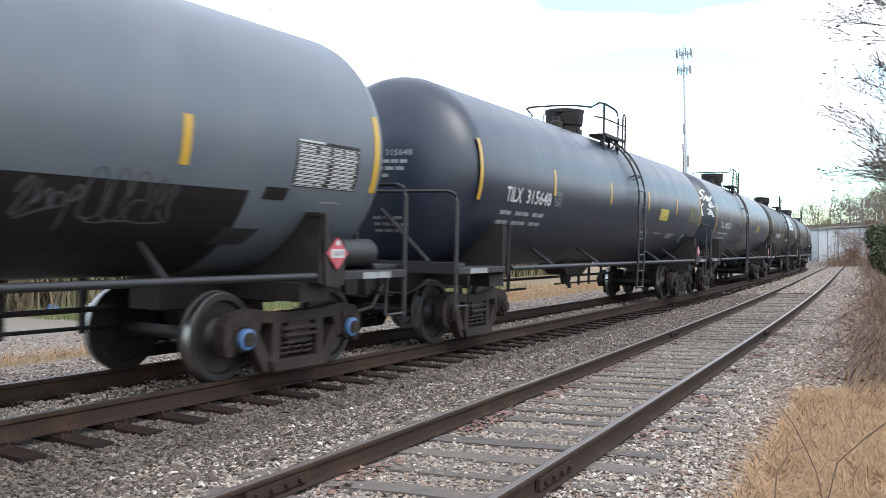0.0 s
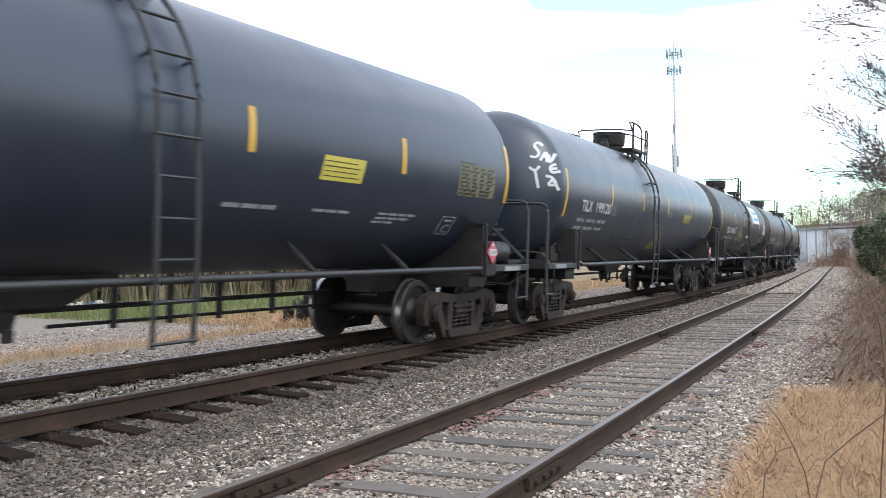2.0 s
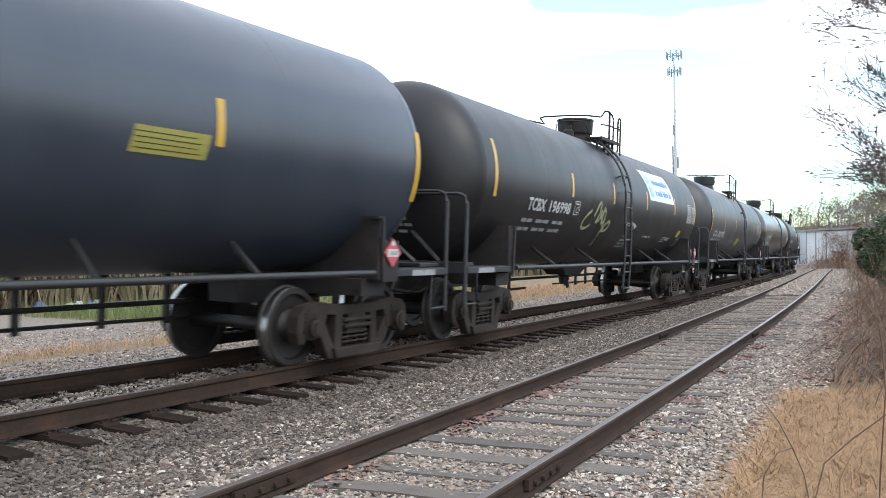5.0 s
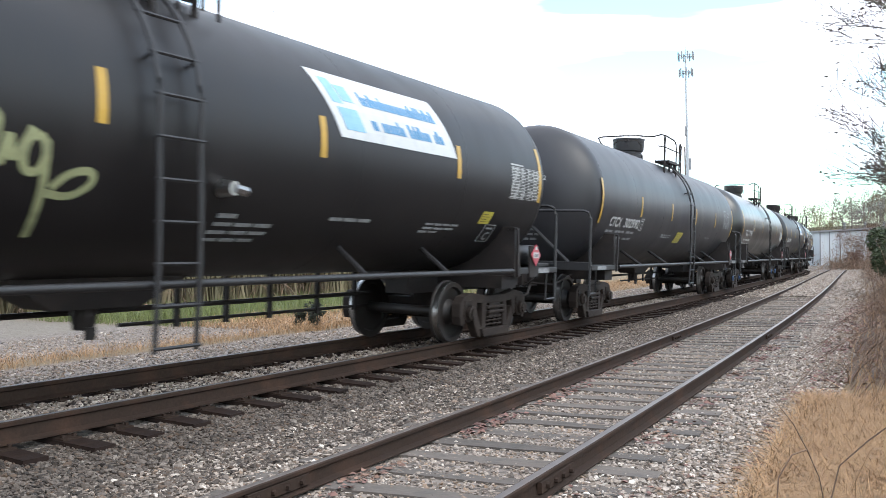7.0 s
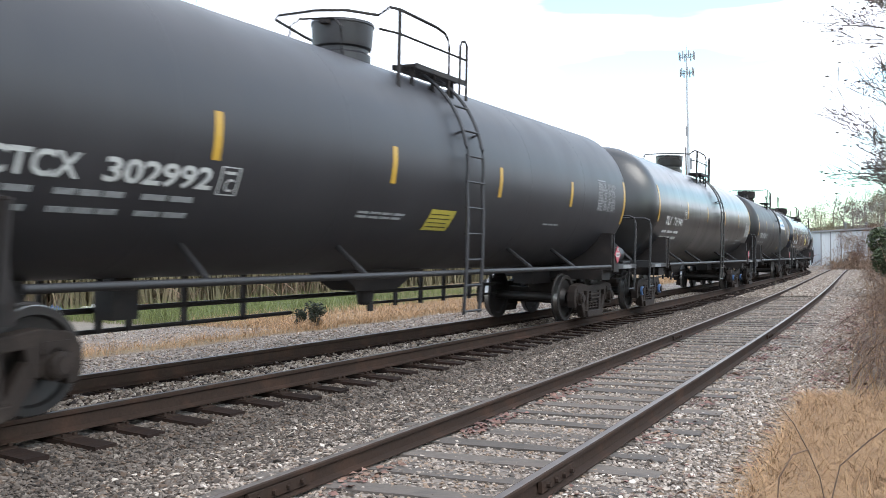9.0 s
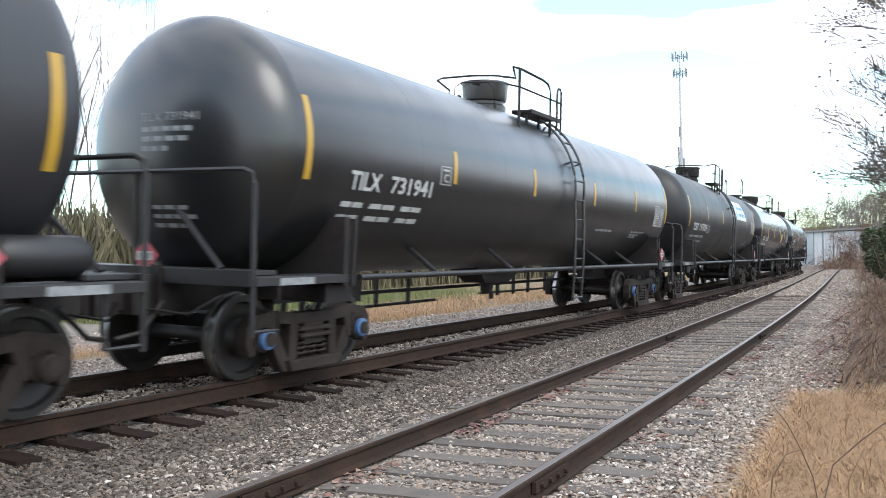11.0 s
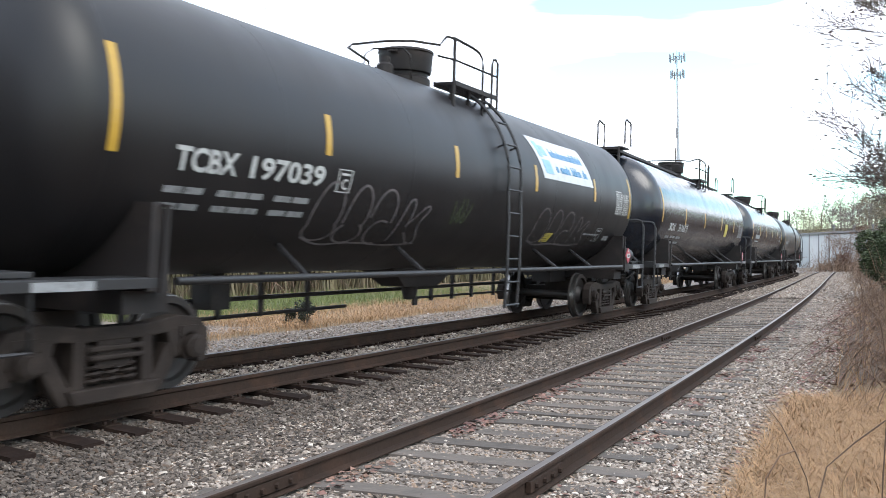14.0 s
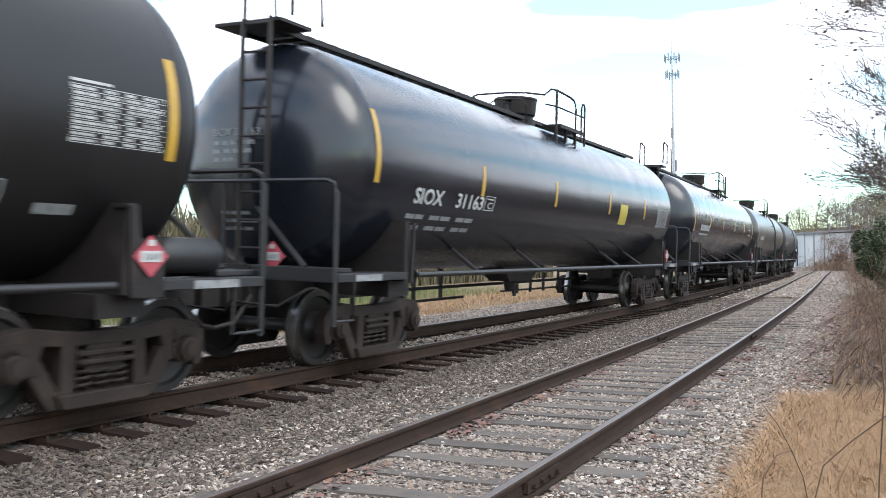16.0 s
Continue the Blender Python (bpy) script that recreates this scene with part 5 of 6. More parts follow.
M_DEADLEAF = material("fallen leaves", (0.14, 0.0699, 0.0578), 0.8, scale=2, second=(0.182, 0.116, 0.076), amount=0.8, island=0.5)
M_EVERGREEN = material("evergreen leaves", (0.0359, 0.0534, 0.0185), 0.6, scale=3, second=(0.0718, 0.0872, 0.0308), amount=0.7, island=0.4)
M_TWIGLEAF = material("withered leaves", (0.079, 0.0638, 0.0517), 0.8, scale=3, second=(0.122, 0.0973, 0.073), amount=0.7, island=0.4)
M_WOODS = material("autumn woods", (0.152, 0.125, 0.079), 0.9, scale=0.09, second=(0.176, 0.164, 0.073), amount=0.8, island=0.4)
# grey woods: distance haze is painted in as a lighter base colour
M_WOODS2 = material("bare grey woods", (0.182, 0.164, 0.152), 0.9, scale=0.1, second=(0.14, 0.122, 0.103), amount=0.8, island=0.35)


def blade_shapes(count, seed, width, lean, segs=3):
    """Bent grass blades one unit high, as triangles."""
    r = np.random.RandomState(seed)
    out_ = []
    for i in range(count):
        b, w = r.uniform(0.2, 1) * lean, width * r.uniform(0.6, 1.2)
        side = r.uniform(-0.3, 0.3)
        v, f = [], []
        for k in range(segs + 1):
            t = k / segs
            half = w * (1 - 0.75 * t)
            x, y, z = b * t * t, side * t, t * (1 - 0.25 * b * t)
            v += [(x, y - half, z), (x, y + half, z)]
        for k in range(segs):
            f += [(2 * k, 2 * k + 1, 2 * k + 3), (2 * k, 2 * k + 3, 2 * k + 2)]
        out_.append((v, f))
    return out_


def cane_shapes(count, seed):
    """Arching bramble canes with a few side twigs, three-sided."""
    r = np.random.RandomState(seed)
    out_ = []
    for i in range(count):
        v, f = [], []

        def stalk(p, d, length, rad, droop, n):
            k0 = len(v)
            p, d = np.array(p, float), np.array(d, float)
            pts = []
            for k in range(n + 1):
                for a in (0, 2.1, 4.2):
                    v.append((p[0] + rad * (1 - 0.6 * k / n) * math.cos(a), p[1] + rad * (1 - 0.6 * k / n) * math.sin(a), p[2] + (0.3 * rad if a else 0)))
                pts.append((p.copy(), d.copy()))
                d = d + np.array([r.uniform(-0.16, 0.16), r.uniform(-0.16, 0.16), -droop])
                d /= np.linalg.norm(d)
                p = p + d * length / n
            for k in range(n):
                for a in range(3):
                    q, w = k0 + 3 * k + a, k0 + 3 * k + (a + 1) % 3
                    f.extend([(q, w, w + 3), (q, w + 3, q + 3)])
            return pts

        pts = stalk((0, 0, -0.05), (r.uniform(-0.5, 0.5), r.uniform(-0.5, 0.5), 1), 1.25, 0.0085, r.uniform(0.10, 0.42), 9)
        for k in (3, 5, 6, 8):
            p, d = pts[k]
            stalk(p, d + r.uniform(-0.9, 0.9, 3), r.uniform(0.15, 0.45), 0.005, 0.15, 3)
        out_.append((v, f))
    return out_


def leaf_shapes(count, seed, wide=1.0):
    r = np.random.RandomState(seed)
    out_ = []
    for i in range(count):
        w, c = r.uniform(0.25, 0.4) * wide, r.uniform(-0.25, 0.25)
        out_.append(([(-0.5, 0, 0), (0, -w, c), (0, w, c), (0.5, 0, c * 0.3)], [(0, 1, 2), (1, 3, 2)]))
    return out_


def grow(name, label, shapes, track, s_range, off_range, count, size, mat, seed, category="grass", power=1.4, dense=None, lift=-0.02, clump=(-0.9, 0.25)):
    r = np.random.RandomState(seed)
    s = s_range[0] + r.uniform(0, 1, count) ** power * (s_range[1] - s_range[0])
    off = off_range[0] + r.uniform(0, 1, count) ** (dense or 1) * (off_range[1] - off_range[0])
    px, py = track.at(s, off)
    keep = bumps(px, py, 2.2, seed) > r.uniform(*clump, count)
    px, py = px[keep], py[keep]
    h = ground_height(px, py)[0]
    return scatter_mesh(name, shapes, px, py, h + lift, r.uniform(*size, len(px)), mat, label, category, seed + 1, upright=category != "leaves", tilt=0.35)


STRAW = blade_shapes(9, 21, 0.022, 1.5)
LOW = blade_shapes(12, 20, 0.020, 2.4)
grow("dry_grass", "tan dry grass tufts on the verge beside the siding", LOW, SIDE, (3.5, 12.0), (1.86, 4.8), 130000, (0.06, 0.21), M_STRAW, 22, clump=(-1.2, 0.1))
grow("dry_grass", "sparse dry grass at the foot of the brush", STRAW, SIDE, (12, 50), (2.2, 8), 6000, (0.12, 0.40), M_STRAW, 23)
grow("dry_grass", "tan strip of dry grass beyond the main track", STRAW, MAIN, (8, 30), (-6.6, -5.4), 9000, (0.10, 0.28), M_STRAW, 24)
grow("dry_grass", "tan dry grass beyond the main track", STRAW, MAIN, (21, 75), (-10.0, -5.4), 22000, (0.15, 0.4), M_STRAW, 25)
grow("green_grass", "green grass patch behind the main track", blade_shapes(7, 26, 0.016, 0.7), MAIN, (21, 46), (-16, -9.2), 15000, (0.2, 0.5), M_BLADE, 27)
grow("tall_weeds", "tall yellow-green weeds behind the dirt lane", blade_shapes(8, 28, 0.020, 0.5, 4), MAIN, (2, 80), (-30, -18.5), 46000, (1.4, 4.4), material("pale weeds", (0.109, 0.0942, 0.0517), 0.85, scale=0.5, second=(0.164, 0.128, 0.0821), amount=0.8, island=0.35), 29, "weeds")
CANES = cane_shapes(10, 31)
grow("dead_brush", "tangle of dead brown bramble canes on the bank", CANES, SIDE, (11.5, 36), (2.8, 8), 9000, (0.4, 1.35), M_CANE, 32, "brush", 1.2)
grow("dead_brush", "low dead canes at the edge of the gravel", CANES, SIDE, (14, 34), (2.0, 3.2), 500, (0.15, 0.45), M_CANE, 30, "brush", 1.1)
grow("fallen_leaves", "brown leaf litter under the brush", leaf_shapes(6, 40), SIDE, (8, 34), (1.7, 3.6), 9000, (0.05, 0.10), M_DEADLEAF, 41, "leaves", 1.3, lift=0.02, clump=(-0.5, 0.5))
grow("dead_brush", "tangle of dead brown bramble canes on the bank", CANES, SIDE, (30, 94), (2.2, 11), 3600, (0.4, 1.5), M_CANE, 33, "brush", 1.0)
grow("fallen_leaves", "brown and red fallen leaves on the gravel", leaf_shapes(6, 34), SIDE, (4, 30), (0.85, 2.5), 6000, (0.04, 0.08), M_DEADLEAF, 35, "leaves", 1.5, lift=0.02, clump=(0.08, 0.55))
grow("fallen_leaves", "brown and red fallen leaves along the siding rail", leaf_shapes(6, 36), SIDE, (4, 26), (0.80, 1.10), 3200, (0.04, 0.085), M_DEADLEAF, 37, "leaves", 1.4, lift=0.025, clump=(0.0, 0.5))
grow("fallen_leaves", "brown and red leaves caught against the siding rail", leaf_shapes(6, 38), SIDE, (4, 26), (-0.66, -0.45), 2200, (0.04, 0.08), M_DEADLEAF, 39, "leaves", 1.4, lift=0.025, clump=(-0.1, 0.5))


def foliage(parent, name, mat, px, py, pz, size, seed):
    ob = scatter_mesh(name, leaf_shapes(6, seed, 0.6), px, py, pz, size, mat, "", "", seed, tilt=1.2)
    ob.parent = parent
    return ob


def cloud_of(r, n, lumps):
    """Places gathered round lumps (x, y, z, radius), thinner towards the rim."""
    out_ = []
    for x, y, z, rad in lumps:
        d = r.normal(0, 1, (n, 3))
        d /= np.linalg.norm(d, axis=1)[:, None]
        out_.append(d * (rad * r.uniform(0.25, 1, n) ** 0.45)[:, None] + (x, y, z))
    return np.concatenate(out_)


def bush(x, y, height, width, seed, label, mat, n=900, leaf=(0.05, 0.11)):
    z0 = float(ground_height(np.array([x]), np.array([y]))[0][0])
    b = thing("bush", label, "bush", at=pose(x, y, z0))
    r = np.random.RandomState(seed)
    g = Geo()
    lumps = []
    for i in range(9):
        a, q = r.uniform(0, 6.28), r.uniform(0.1, 0.75)
        tip = (math.cos(a) * width * 0.42 * q, math.sin(a) * width * 0.42 * q, height * r.uniform(0.3, 0.92))
        g.tube([(0, 0, -0.1), (tip[0] * 0.4, tip[1] * 0.4, tip[2] * 0.5), tip], [0.03, 0.02, 0.008], 5)
        lumps.append((*tip, width * r.uniform(0.16, 0.27)))
    part("stem", g, M_BARK, b)
    p = cloud_of(r, n, lumps)
    p[:, 2] = np.maximum(p[:, 2], 0.02)
    foliage(b, "crown", mat, p[:, 0], p[:, 1], p[:, 2], r.uniform(*leaf, len(p)), seed)
    return b


bush(15.9, 32.6, 2.1, 2.8, 41, "dark evergreen bush among brown brush", M_EVERGREEN, 2600, (0.06, 0.15))
bush(18.3, 34.5, 2.7, 3.2, 42, "dark evergreen bush among brown brush", M_EVERGREEN, 2200, (0.08, 0.17))
bush(14.2, 27.4, 1.1, 1.7, 43, "small olive evergreen bush on the bank", M_EVERGREEN, 900, (0.05, 0.10))
bush(-3.5, 21.6, 0.62, 0.62, 44, "small dark weed bush beside the far gravel", material("dark weed leaves", (0.0243, 0.0304, 0.0182), 0.7, island=0.4), 160, (0.04, 0.09))
bush(-3.95, 21.9, 0.45, 0.45, 45, "small dark weed bush beside the far gravel", MATS["dark weed leaves"], 120, (0.04, 0.08))
RUST = material("rust-brown brush leaves", (0.0973, 0.0517, 0.0334), 0.9, scale=1, second=(0.146, 0.0912, 0.0547), amount=0.8, island=0.4)
for i, (x, y, h, w) in enumerate(((35, 72, 2.2, 3.8), (40, 80, 2.8, 4.8), (47.5, 92, 3.4, 5.6), (30.5, 61, 1.8, 3.2), (26, 52, 1.5, 2.8), (61, 112, 4.4, 7.0), (45.0, 103, 4.2, 4.6), (48.5, 105, 4.8, 5.2), (52.0, 108, 5.0, 5.6), (43.5, 98.5, 1.7, 3.4))):
    bush(x, y, h, w, 50 + i, "rust-brown leafless thicket on the bank", RUST, 420, (0.08, 0.20))


grow("dead_brush", "rust-brown leafless thicket before the shed", CANES, SIDE, (99, 116), (-1.0, 9), 700, (1.6, 4.2), M_CANE, 49, "brush", 1.0)


def branching(r, g, tips, p, d, length, rad, level, spread, droop=0.0):
    """Grows a tapered limb and its branches; tips collects the twig ends."""
    n = 5
    pts, rads = [p], [rad]
    q, dd = Vector(p), Vector(d).normalized()
    for k in range(n):
        dd = (dd + Vector((r.uniform(-1, 1), r.uniform(-1, 1), r.uniform(-0.6, 0.8) - droop)) * 0.16).normalized()
        q = q + dd * (length / n)
        pts.append(tuple(q))
        rads.append(max(rad * (1 - 0.65 * (k + 1) / n), 0.0035))
        if level > 0 and k >= 1:
            for _ in range(2 if level > 1 else 1 + (r.random() < 0.6)):
                side = Vector((r.uniform(-1, 1), r.uniform(-1, 1), r.uniform(-0.4, 0.9)))
                branching(r, g, tips, tuple(q), (dd + side * spread).normalized(), length * r.uniform(0.38, 0.6), rads[-1] * 0.6, level - 1, spread, droop)
        if level == 0:
            tips.append(tuple(q))
    g.tube(pts, rads, 5 if rad > 0.02 else 3, caps=False)


def bare_tree(x, y, height, seed, label, lean=(0, 0), limbs=(), level=2, leaves=0, rad=0.06, leaf=(0.05, 0.1), mat=None, leaf_mat=None, spread=0.75, fine=0):
    z0 = float(ground_height(np.array([x]), np.array([y]))[0][0])
    tree = thing("tree", label, "tree", at=pose(x, y, z0 - 0.05))
    r = random.Random(seed)
    g, tips = Geo(), []
    branching(r, g, tips, (0, 0, 0), (lean[0], lean[1], 1), height, rad, level, spread)
    for start, d, length in limbs:
        branching(r, g, tips, start, d, length, rad * 0.5, 2 + fine, 0.75, 0.05)
    part("trunk", g, mat or M_BARK, tree, smooth=60)
    if leaves:
        rr = np.random.RandomState(seed)
        t = np.array(tips)[rr.randint(0, len(tips), leaves)] + rr.normal(0, 0.05, (leaves, 3))
        foliage(tree, "crown", leaf_mat or M_TWIGLEAF, t[:, 0], t[:, 1], t[:, 2], rr.uniform(*leaf, leaves), seed)
    return tree


bare_tree(8.6, 13.2, 5.6, 61, "nearly bare tree with a few withered leaves on the bank", (-0.05, 0), fine=1, leaves=1500, rad=0.045, leaf=(0.05, 0.10),
          limbs=(((0, 0, 1.6), (-0.9, 0.05, 0.42), 2.0), ((0, 0, 2.1), (-0.9, -0.3, 0.4), 2.0), ((0, 0, 2.5), (-0.85, 0.3, 0.5), 1.9), ((-0.1, 0, 4.0), (-0.95, 0, 0.12), 2.0), ((-0.1, 0, 4.4), (-0.95, 0.1, 0.12), 1.9), ((0, 0, 1.1), (-0.8, 0.3, 0.5), 1.8), ((0, 0, 1.5), (-0.8, -0.1, 0.15), 1.8), ((0, 0, 1.9), (-0.8, 0.3, 0.1), 1.9)))
bare_tree(11.1, 17.5, 5.0, 62, "nearly bare tree with a few withered leaves on the bank", (-0.08, 0), fine=1, leaves=1300, rad=0.045, leaf=(0.05, 0.10),
          limbs=(((0, 0, 1.2), (-0.9, 0.1, 0.4), 1.8), ((0, 0, 1.8), (-0.9, -0.2, 0.3), 1.7), ((0, 0, 2.3), (-0.9, 0.2, 0.3), 1.6), ((0, 0, 0.8), (-0.9, 0.2, 0.4), 1.9)))
for i in range(34):
    q = random.Random(70 + i)
    s, off = 6 + i * 1.55 + q.uniform(-1, 1), -q.uniform(19.0, 27)
    x, y = MAIN.at(s, off)
    bare_tree(float(x), float(y), q.uniform(6.5, 11.5), 80 + i, "tall bare sapling behind the weeds", (q.uniform(-0.1, 0.1), 0), leaves=90 if i % 3 == 0 else 0, rad=0.055, spread=0.5, leaf=(0.08, 0.16), mat=M_PALEBARK)


for i in range(18):
    q = random.Random(170 + i)
    s, off = q.uniform(17, 29), -q.uniform(18.6, 26)
    x, y = MAIN.at(s, off)
    bare_tree(float(x), float(y), q.uniform(6.5, 12), 180 + i, "tall bare sapling behind the weeds", (q.uniform(-0.12, 0.12), 0), leaves=120 if i % 3 == 0 else 0, rad=0.05, spread=0.5, leaf=(0.08, 0.16))
grow("dead_brush", "tall tangle of dead stems at the edge of the weeds", CANES, MAIN, (10, 40), (-27, -18.4), 900, (1.6, 3.2), M_CANE, 48, "brush", 1.0)


def far_woods():
    """Wooded rise behind the shed: trunks and loose clumps of twigs and leaves, haze put into the grey ones' colour."""
    r = np.random.RandomState(91)
    n = 150
    px, py = r.uniform(66, 190, n), r.uniform(165, 260, n)
    keep = px / py > 0.36
    px, py = px[keep], py[keep]
    h = ground_height(px, py)[0]
    for k, mat in enumerate((M_WOODS, M_WOODS2)):
        P = []
        for x, y, z in list(zip(px, py, h))[k::2]:
            tall = r.uniform(6, 10.5)
            lumps = [(x + r.normal(0, 1.2), y + r.normal(0, 1.2), z + tall * r.uniform(0.4, 1), r.uniform(1.0, 2.2)) for _ in range(7)]
            P.append(cloud_of(r, 230, lumps))
        P = np.concatenate(P)
        scatter_mesh("far_woods", leaf_shapes(5, 92 + k), P[:, 0], P[:, 1], P[:, 2], r.uniform(0.12, 0.34, len(P)), mat, "autumn woods on the rise beyond the shed" if k == 0 else "bare grey woods paled by haze on the rise beyond the shed", "trees", 94 + k, tilt=1.2)
    g = Geo()
    for x, y, z in zip(px, py, h):
        g.tube([(x, y, z - 0.5), (x + r.normal(0, 0.3), y, z + 4), (x + r.normal(0, 0.6), y, z + 8.5)], [0.2, 0.14, 0.04], 5)
    # trunks take the lightened woods colour instead of bark, as painted haze
    tagged(new("far_trunks", g.mesh("far_trunks", M_WOODS2)), "grey haze-paled trunks of the woods on the rise", "trees", kind="stuff")


far_woods()

# stalks close to the camera
for pts, rad, mat, label in (
        (((1.36, 4.0, -0.42), (1.40, 4.0, 0.10), (1.41, 4.0, 0.21), (1.47, 4.0, 0.31), (1.54, 4.0, 0.335), (1.555, 4.0, 0.30)), 0.006, M_CANE, "bent pale dead stalk in the verge"),
        (((1.72, 4.0, -0.42), (1.61, 4.0, 0.10), (1.59, 4.0, 0.21), (1.54, 4.0, 0.33), (1.48, 4.0, 0.45), (1.38, 4.0, 0.58)), 0.0045, M_CANE, "thin dark dead stalk in the verge"),
        (((1.75, 4.0, -0.42), (1.745, 4.0, 0.0), (1.75, 4.0, 0.19), (1.82, 4.0, 0.33)), 0.005, M_STRAW, "pale broken dead stalk in the verge"),
        (((1.50, 3.7, -0.42), (1.60, 3.95, 0.05), (1.68, 4.0, 0.26), (1.81, 4.0, 0.37), (1.98, 4.0, 0.49), (2.15, 4.0, 0.56)), 0.005, M_CANE, "dark slanting twig in the verge"),
        (((1.90, 4.0, -0.42), (1.93, 4.0, 0.20), (1.96, 4.0, 0.58), (1.95, 4.0, 0.76), (1.93, 4.0, 0.90)), 0.006, M_CANE, "dark upright dead stem in the verge")):
    tagged(new("dead_stalk", Geo().tube(pts, [rad * 0.62] * (len(pts) - 1) + [rad * 0.3], 6).mesh("dead_stalk", mat, 60)), label, "plant stalk")

# ---- far things ----
M_SHED = material("white sheet metal", (0.377, 0.395, 0.413), 0.5, grain=0.08, scale=0.4, second=(0.274, 0.28, 0.286), amount=0.6, streak=(3, 3, 0.3))
M_ROOF = material("grey sheet roof", (0.152, 0.152, 0.158), 0.5, grain=0.1)
shed = thing("metal_shed", "white sheet-metal shed with a low grey roof", "building", at=pose(60.8, 139.3, 0.0, 0, 0, -8))
part("wall", Geo().box((0, 0, 2.0), (11.0, 9.0, 5.6)), M_SHED, shed)
part("roof", Geo().add([(-5.8, -4.9, 4.75), (5.8, -4.9, 5.2), (5.8, 4.9, 5.2), (-5.8, 4.9, 4.75), (-5.8, -4.9, 5.0), (5.8, -4.9, 5.45), (5.8, 4.9, 5.45), (-5.8, 4.9, 5.0)],
     [(3, 2, 1, 0), (4, 5, 6, 7), (0, 1, 5, 4), (1, 2, 6, 5), (2, 3, 7, 6), (3, 0, 4, 7)]), M_ROOF, shed)
for x in (-5.45, -4.1, -2.6, 0.5, 3.5):
    part("corner_trim", Geo().box((x, -4.53, 2.1), (0.14, 0.08, 5.2)), M_ROOF, shed)
for x in (-1.5, 1.5, 4.2):
    part("roof_vent", Geo().lathe([(5.0, 0.14), (5.9, 0.14), (6.0, 0.22), (6.2, 0.2)], 10, "z", (x, -3, 0)), M_ROOF, shed)

M_MAST = material("galvanised mast", (0.365, 0.383, 0.401), 0.45, metal=0.2, grain=0.1)
M_ANT = material("grey antenna", (0.182, 0.188, 0.201), 0.6, grain=0.1)
tower = thing("cell_tower", "tall slim cell phone tower with two antenna rings", "tower", at=pose(67.2, 260, 0))
part("mast", Geo().tube([(0, 0, 0), (0, 0, 28), (-0.05, 0, 42), (-0.1, 0, 58), (-0.1, 0, 60)], [0.6, 0.5, 0.36, 0.2, 0.18], 12), M_MAST, tower, smooth=50)
part("lightning_rod", Geo().tube([(-0.1, 0, 60), (-0.1, 0, 65)], 0.08, 6), M_ANT, tower)
for z, rad, cnt in ((60.0, 2.2, 8), (55.2, 1.9, 7)):
    ring = part("antenna_ring", Geo().tube([(rad * math.cos(a), rad * math.sin(a), z) for a in [i * 0.5236 for i in range(13)]], 0.09, 5), M_ANT, tower)
    for i in range(3):
        part("arm", Geo().tube([(0, 0, z), (rad * math.cos(i * 2.09), rad * math.sin(i * 2.09), z)], 0.1, 5), M_ANT, ring)
    for i in range(cnt):
        a = i * 2 * math.pi / cnt
        part("antenna", Geo().box((rad * math.cos(a), rad * math.sin(a), z), (0.30, 0.30, 2.3)), M_ANT, ring)
part("antenna", Geo().box((-0.6, -0.3, 38), (0.4, 0.3, 3.0)), M_ANT, tower)
part("antenna", Geo().box((0.6, -0.3, 28.5), (0.5, 0.4, 3.4)), M_ANT, tower)


def pole(x, y, h, label, arm=0.0):
    p = thing("utility_pole", label, "utility pole", "poles behind the train", at=pose(x, y, -0.5))
    part("post", Geo().tube([(0, 0, 0), (0, 0, h)], [0.15, 0.11], 10), M_BARK, p, smooth=50)
    if arm:
        part("crossarm", Geo().box((0, 0, h - 0.6), (arm, 0.1, 0.12)), M_BARK, p)
    return p


pole(34.5, 135, 18.5, "dark wooden utility pole behind the train")
pole(27.0, 140, 17.5, "dark wooden utility pole behind the train")
pole(53.0, 146, 6.8, "short grey pole by the crossing", 1.2)
pole(57.5, 150, 7.2, "short grey pole by the crossing")

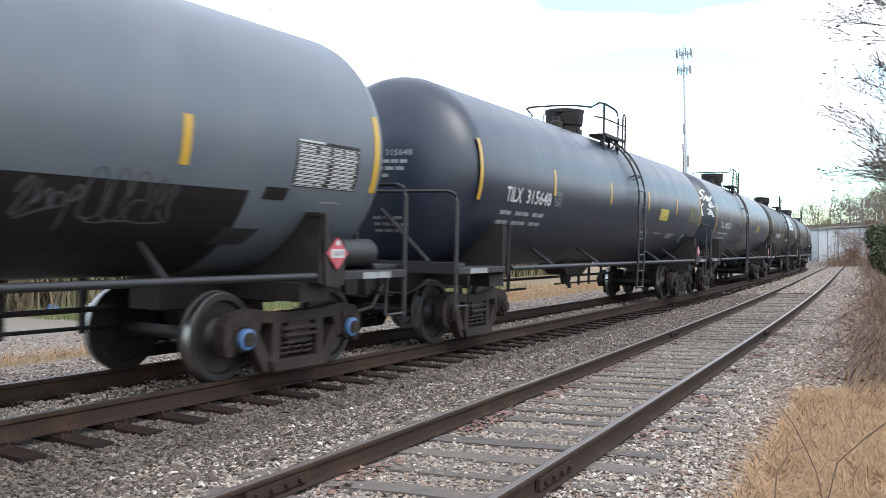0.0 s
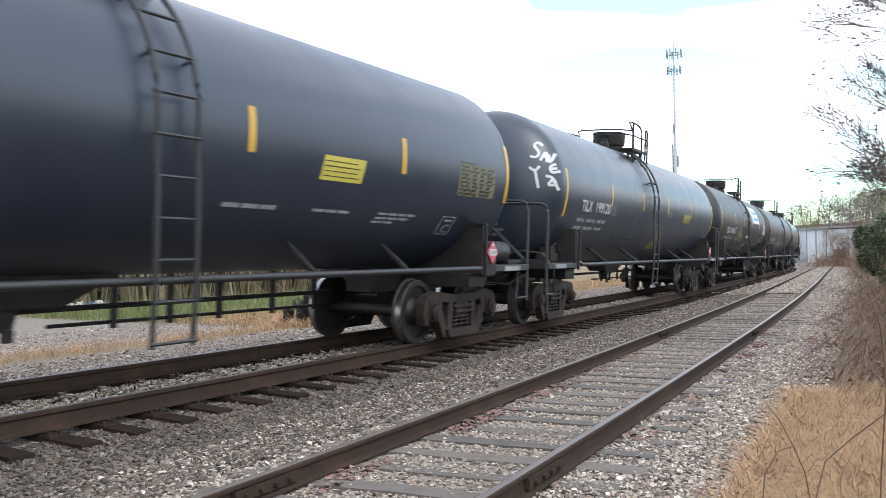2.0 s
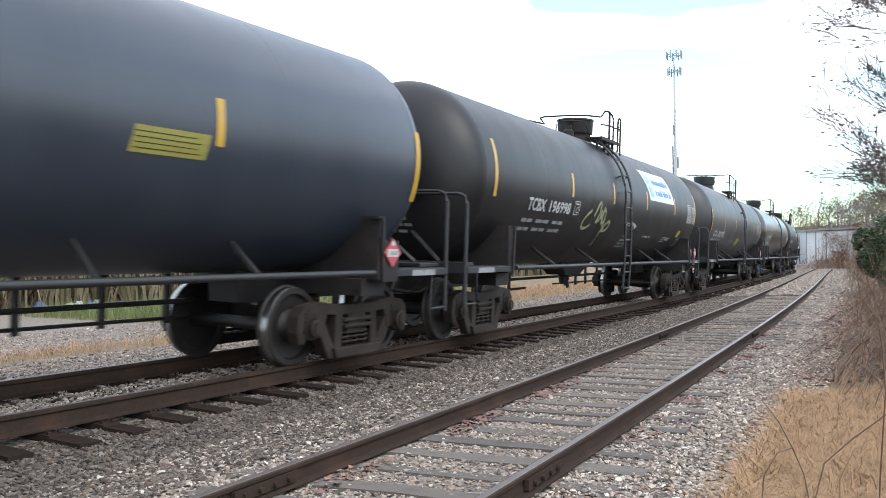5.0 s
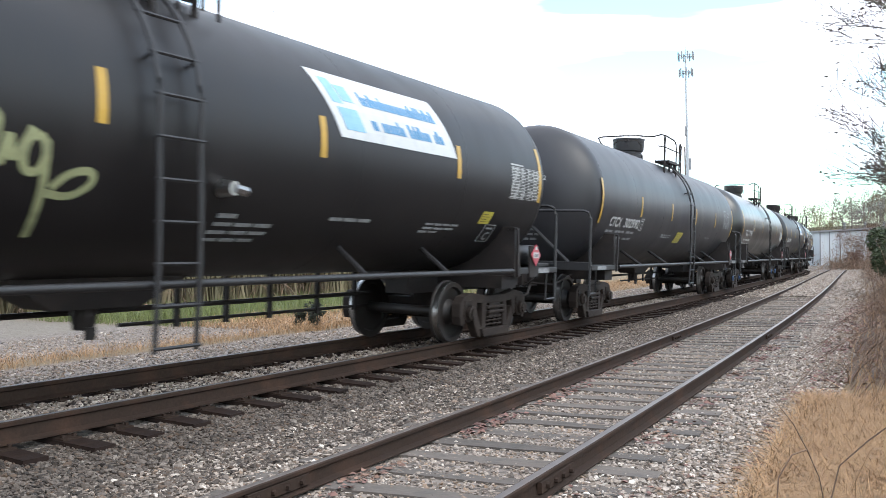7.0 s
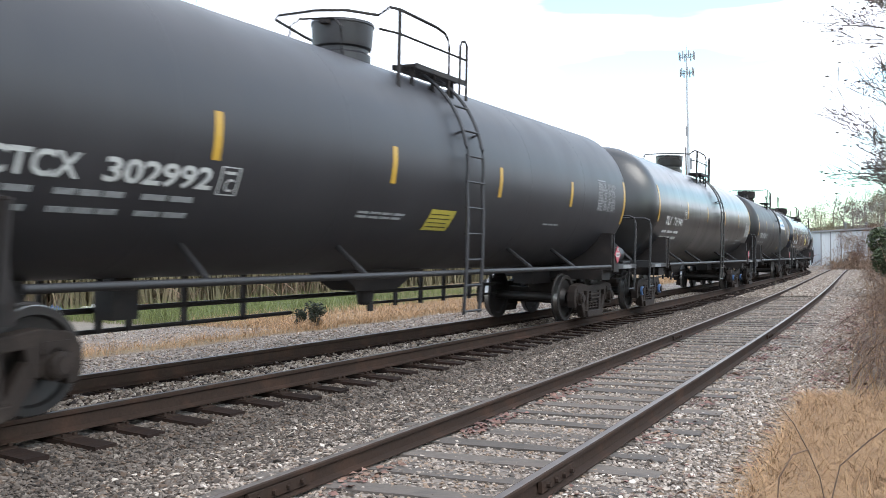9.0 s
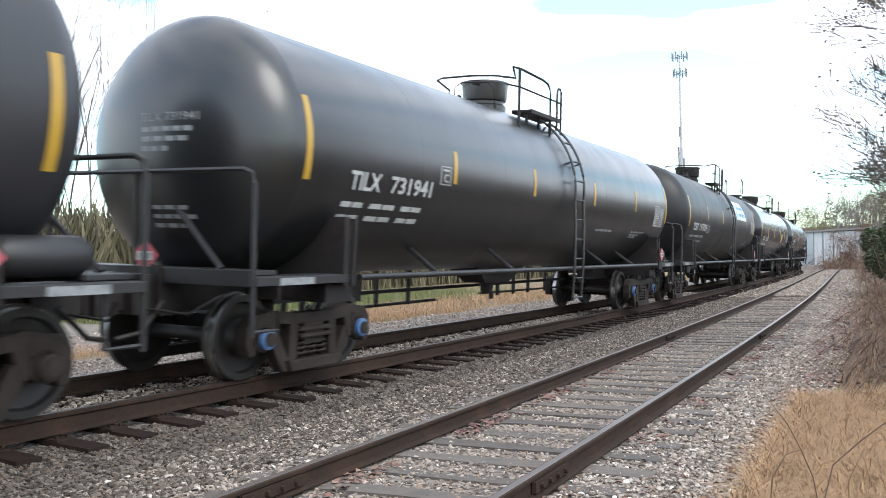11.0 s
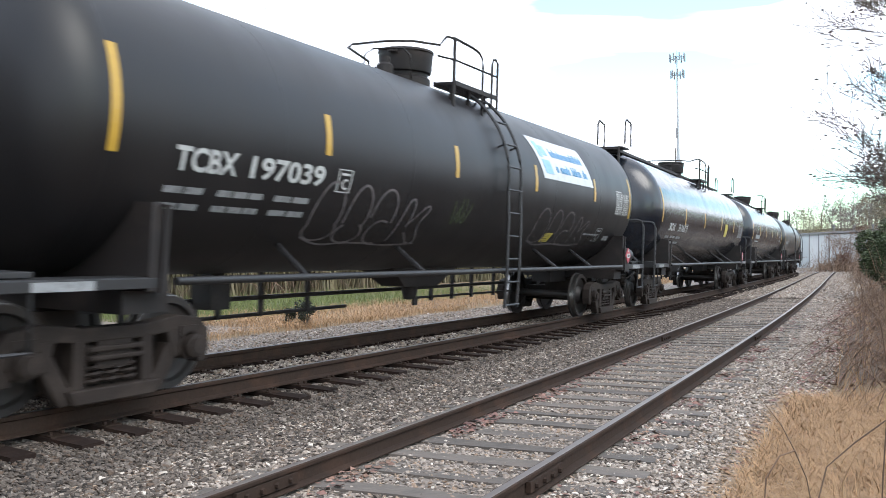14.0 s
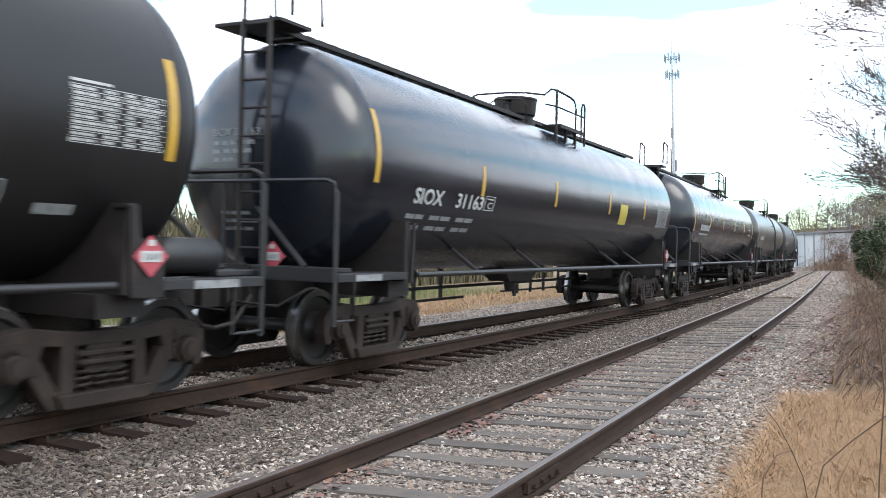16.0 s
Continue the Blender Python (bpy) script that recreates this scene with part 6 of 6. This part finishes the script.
# litter by the dirt lane: rags and bags
RAGS = [("blue plastic bag in the litter", (0.0304, 0.0973, 0.304)), ("white rag in the litter", (0.426, 0.426, 0.438)), ("black rubbish bag in the litter", (0.0122, 0.0122, 0.0152)), ("red rag in the litter", (0.213, 0.0304, 0.0304)), ("pale paper scrap in the litter", (0.365, 0.353, 0.316))]
rng = random.Random(99)
for i in range(26):
    label, c = RAGS[i % 5]
    x, y = -17.5 + rng.uniform(0, 6.5), 30.5 + rng.uniform(-1.2, 1.6)
    z = float(ground_height(np.array([x]), np.array([y]))[0][0])
    g = Geo()
    k = 7
    w, hh = rng.uniform(0.12, 0.34), rng.uniform(0.08, 0.26)
    pts = [(w * rng.uniform(0.6, 1.1) * math.cos(j * 6.283 / k), w * rng.uniform(0.6, 1.1) * math.sin(j * 6.283 / k), -0.03) for j in range(k)]
    pts += [(w * 0.6 * rng.uniform(0.5, 1.1) * math.cos(j * 6.283 / k + 0.3), w * 0.6 * rng.uniform(0.5, 1.1) * math.sin(j * 6.283 / k + 0.3), hh * rng.uniform(0.6, 1)) for j in range(k)] + [(0, 0, hh * 0.8)]
    fs = [(j, (j + 1) % k, k + (j + 1) % k, k + j) for j in range(k)] + [(k + j, k + (j + 1) % k, 2 * k) for j in range(k)]
    m = material("litter " + label.split()[0], c, 0.6, grain=0.2, scale=8, second=[v * 0.6 for v in c], amount=0.6)
    ob = new("litter", g.add(pts, fs).mesh("litter", m, 40))
    ob.matrix_basis = pose(x, y, z)
    tagged(ob, label, "litter", "litter by the lane")

# a weathered tie stub and rail joints on the siding
stub = side_pose(12.1) @ pose(0, -1.05, -0.22, 0, 0, 20)
ob = new("timber_stub", Geo().box((0, 0, 0), (0.6, 0.14, 0.1)).mesh("timber_stub", M_OLDTIE))
ob.matrix_basis = stub
tagged(ob, "rotten timber stub lying beside the siding", "timber")
for s, sgn in ((5.9, 1), (6.9, -1), (17.5, 1), (18.2, -1)):
    j = part("joint_bar", Geo().box((0, sgn * GAUGE / 2 - 0.035, -0.075), (0.62, 0.03, 0.07)).box((0, sgn * GAUGE / 2 + 0.035, -0.075), (0.62, 0.03, 0.07)), M_RAIL, siding, at=side_pose(s))
    for k in range(4):
        part("bolt", Geo().lathe([(-0.075, 0.02), (-0.045, 0.02)], 6, "y", (-0.22 + k * 0.147, sgn * GAUGE / 2, -0.075)), M_RAIL, j)



# metres by which the train runs ahead of its even speed, time by time
EASE_T = (0, 1, 1.5, 2, 2.5, 3, 3.5, 16)
EASE = (0, 0, -0.05, -0.14, -0.17, 0.03, 0, 0.02)


def rolled(t):
    """Metres that the train has rolled since the start."""
    return SPEED * t - float(np.interp(t, EASE_T, EASE))


def motions():
    """The train rolls by; its wheels turn with it."""
    for spec, car, sets in TRAIN:
        walk(car, [(t * 0.5, car_pose(spec["s"] + SPEED * 4.0 - rolled(t * 0.5))) for t in range(33)])
        for ws, x in sets:
            walk(ws, [(t * 0.1, pose(x, 0, 0.457, 0, -degrees_turned(t * 0.1), 0)) for t in range(161)])


def degrees_turned(t):
    return math.degrees(rolled(t) / 0.457) % 360


motions()
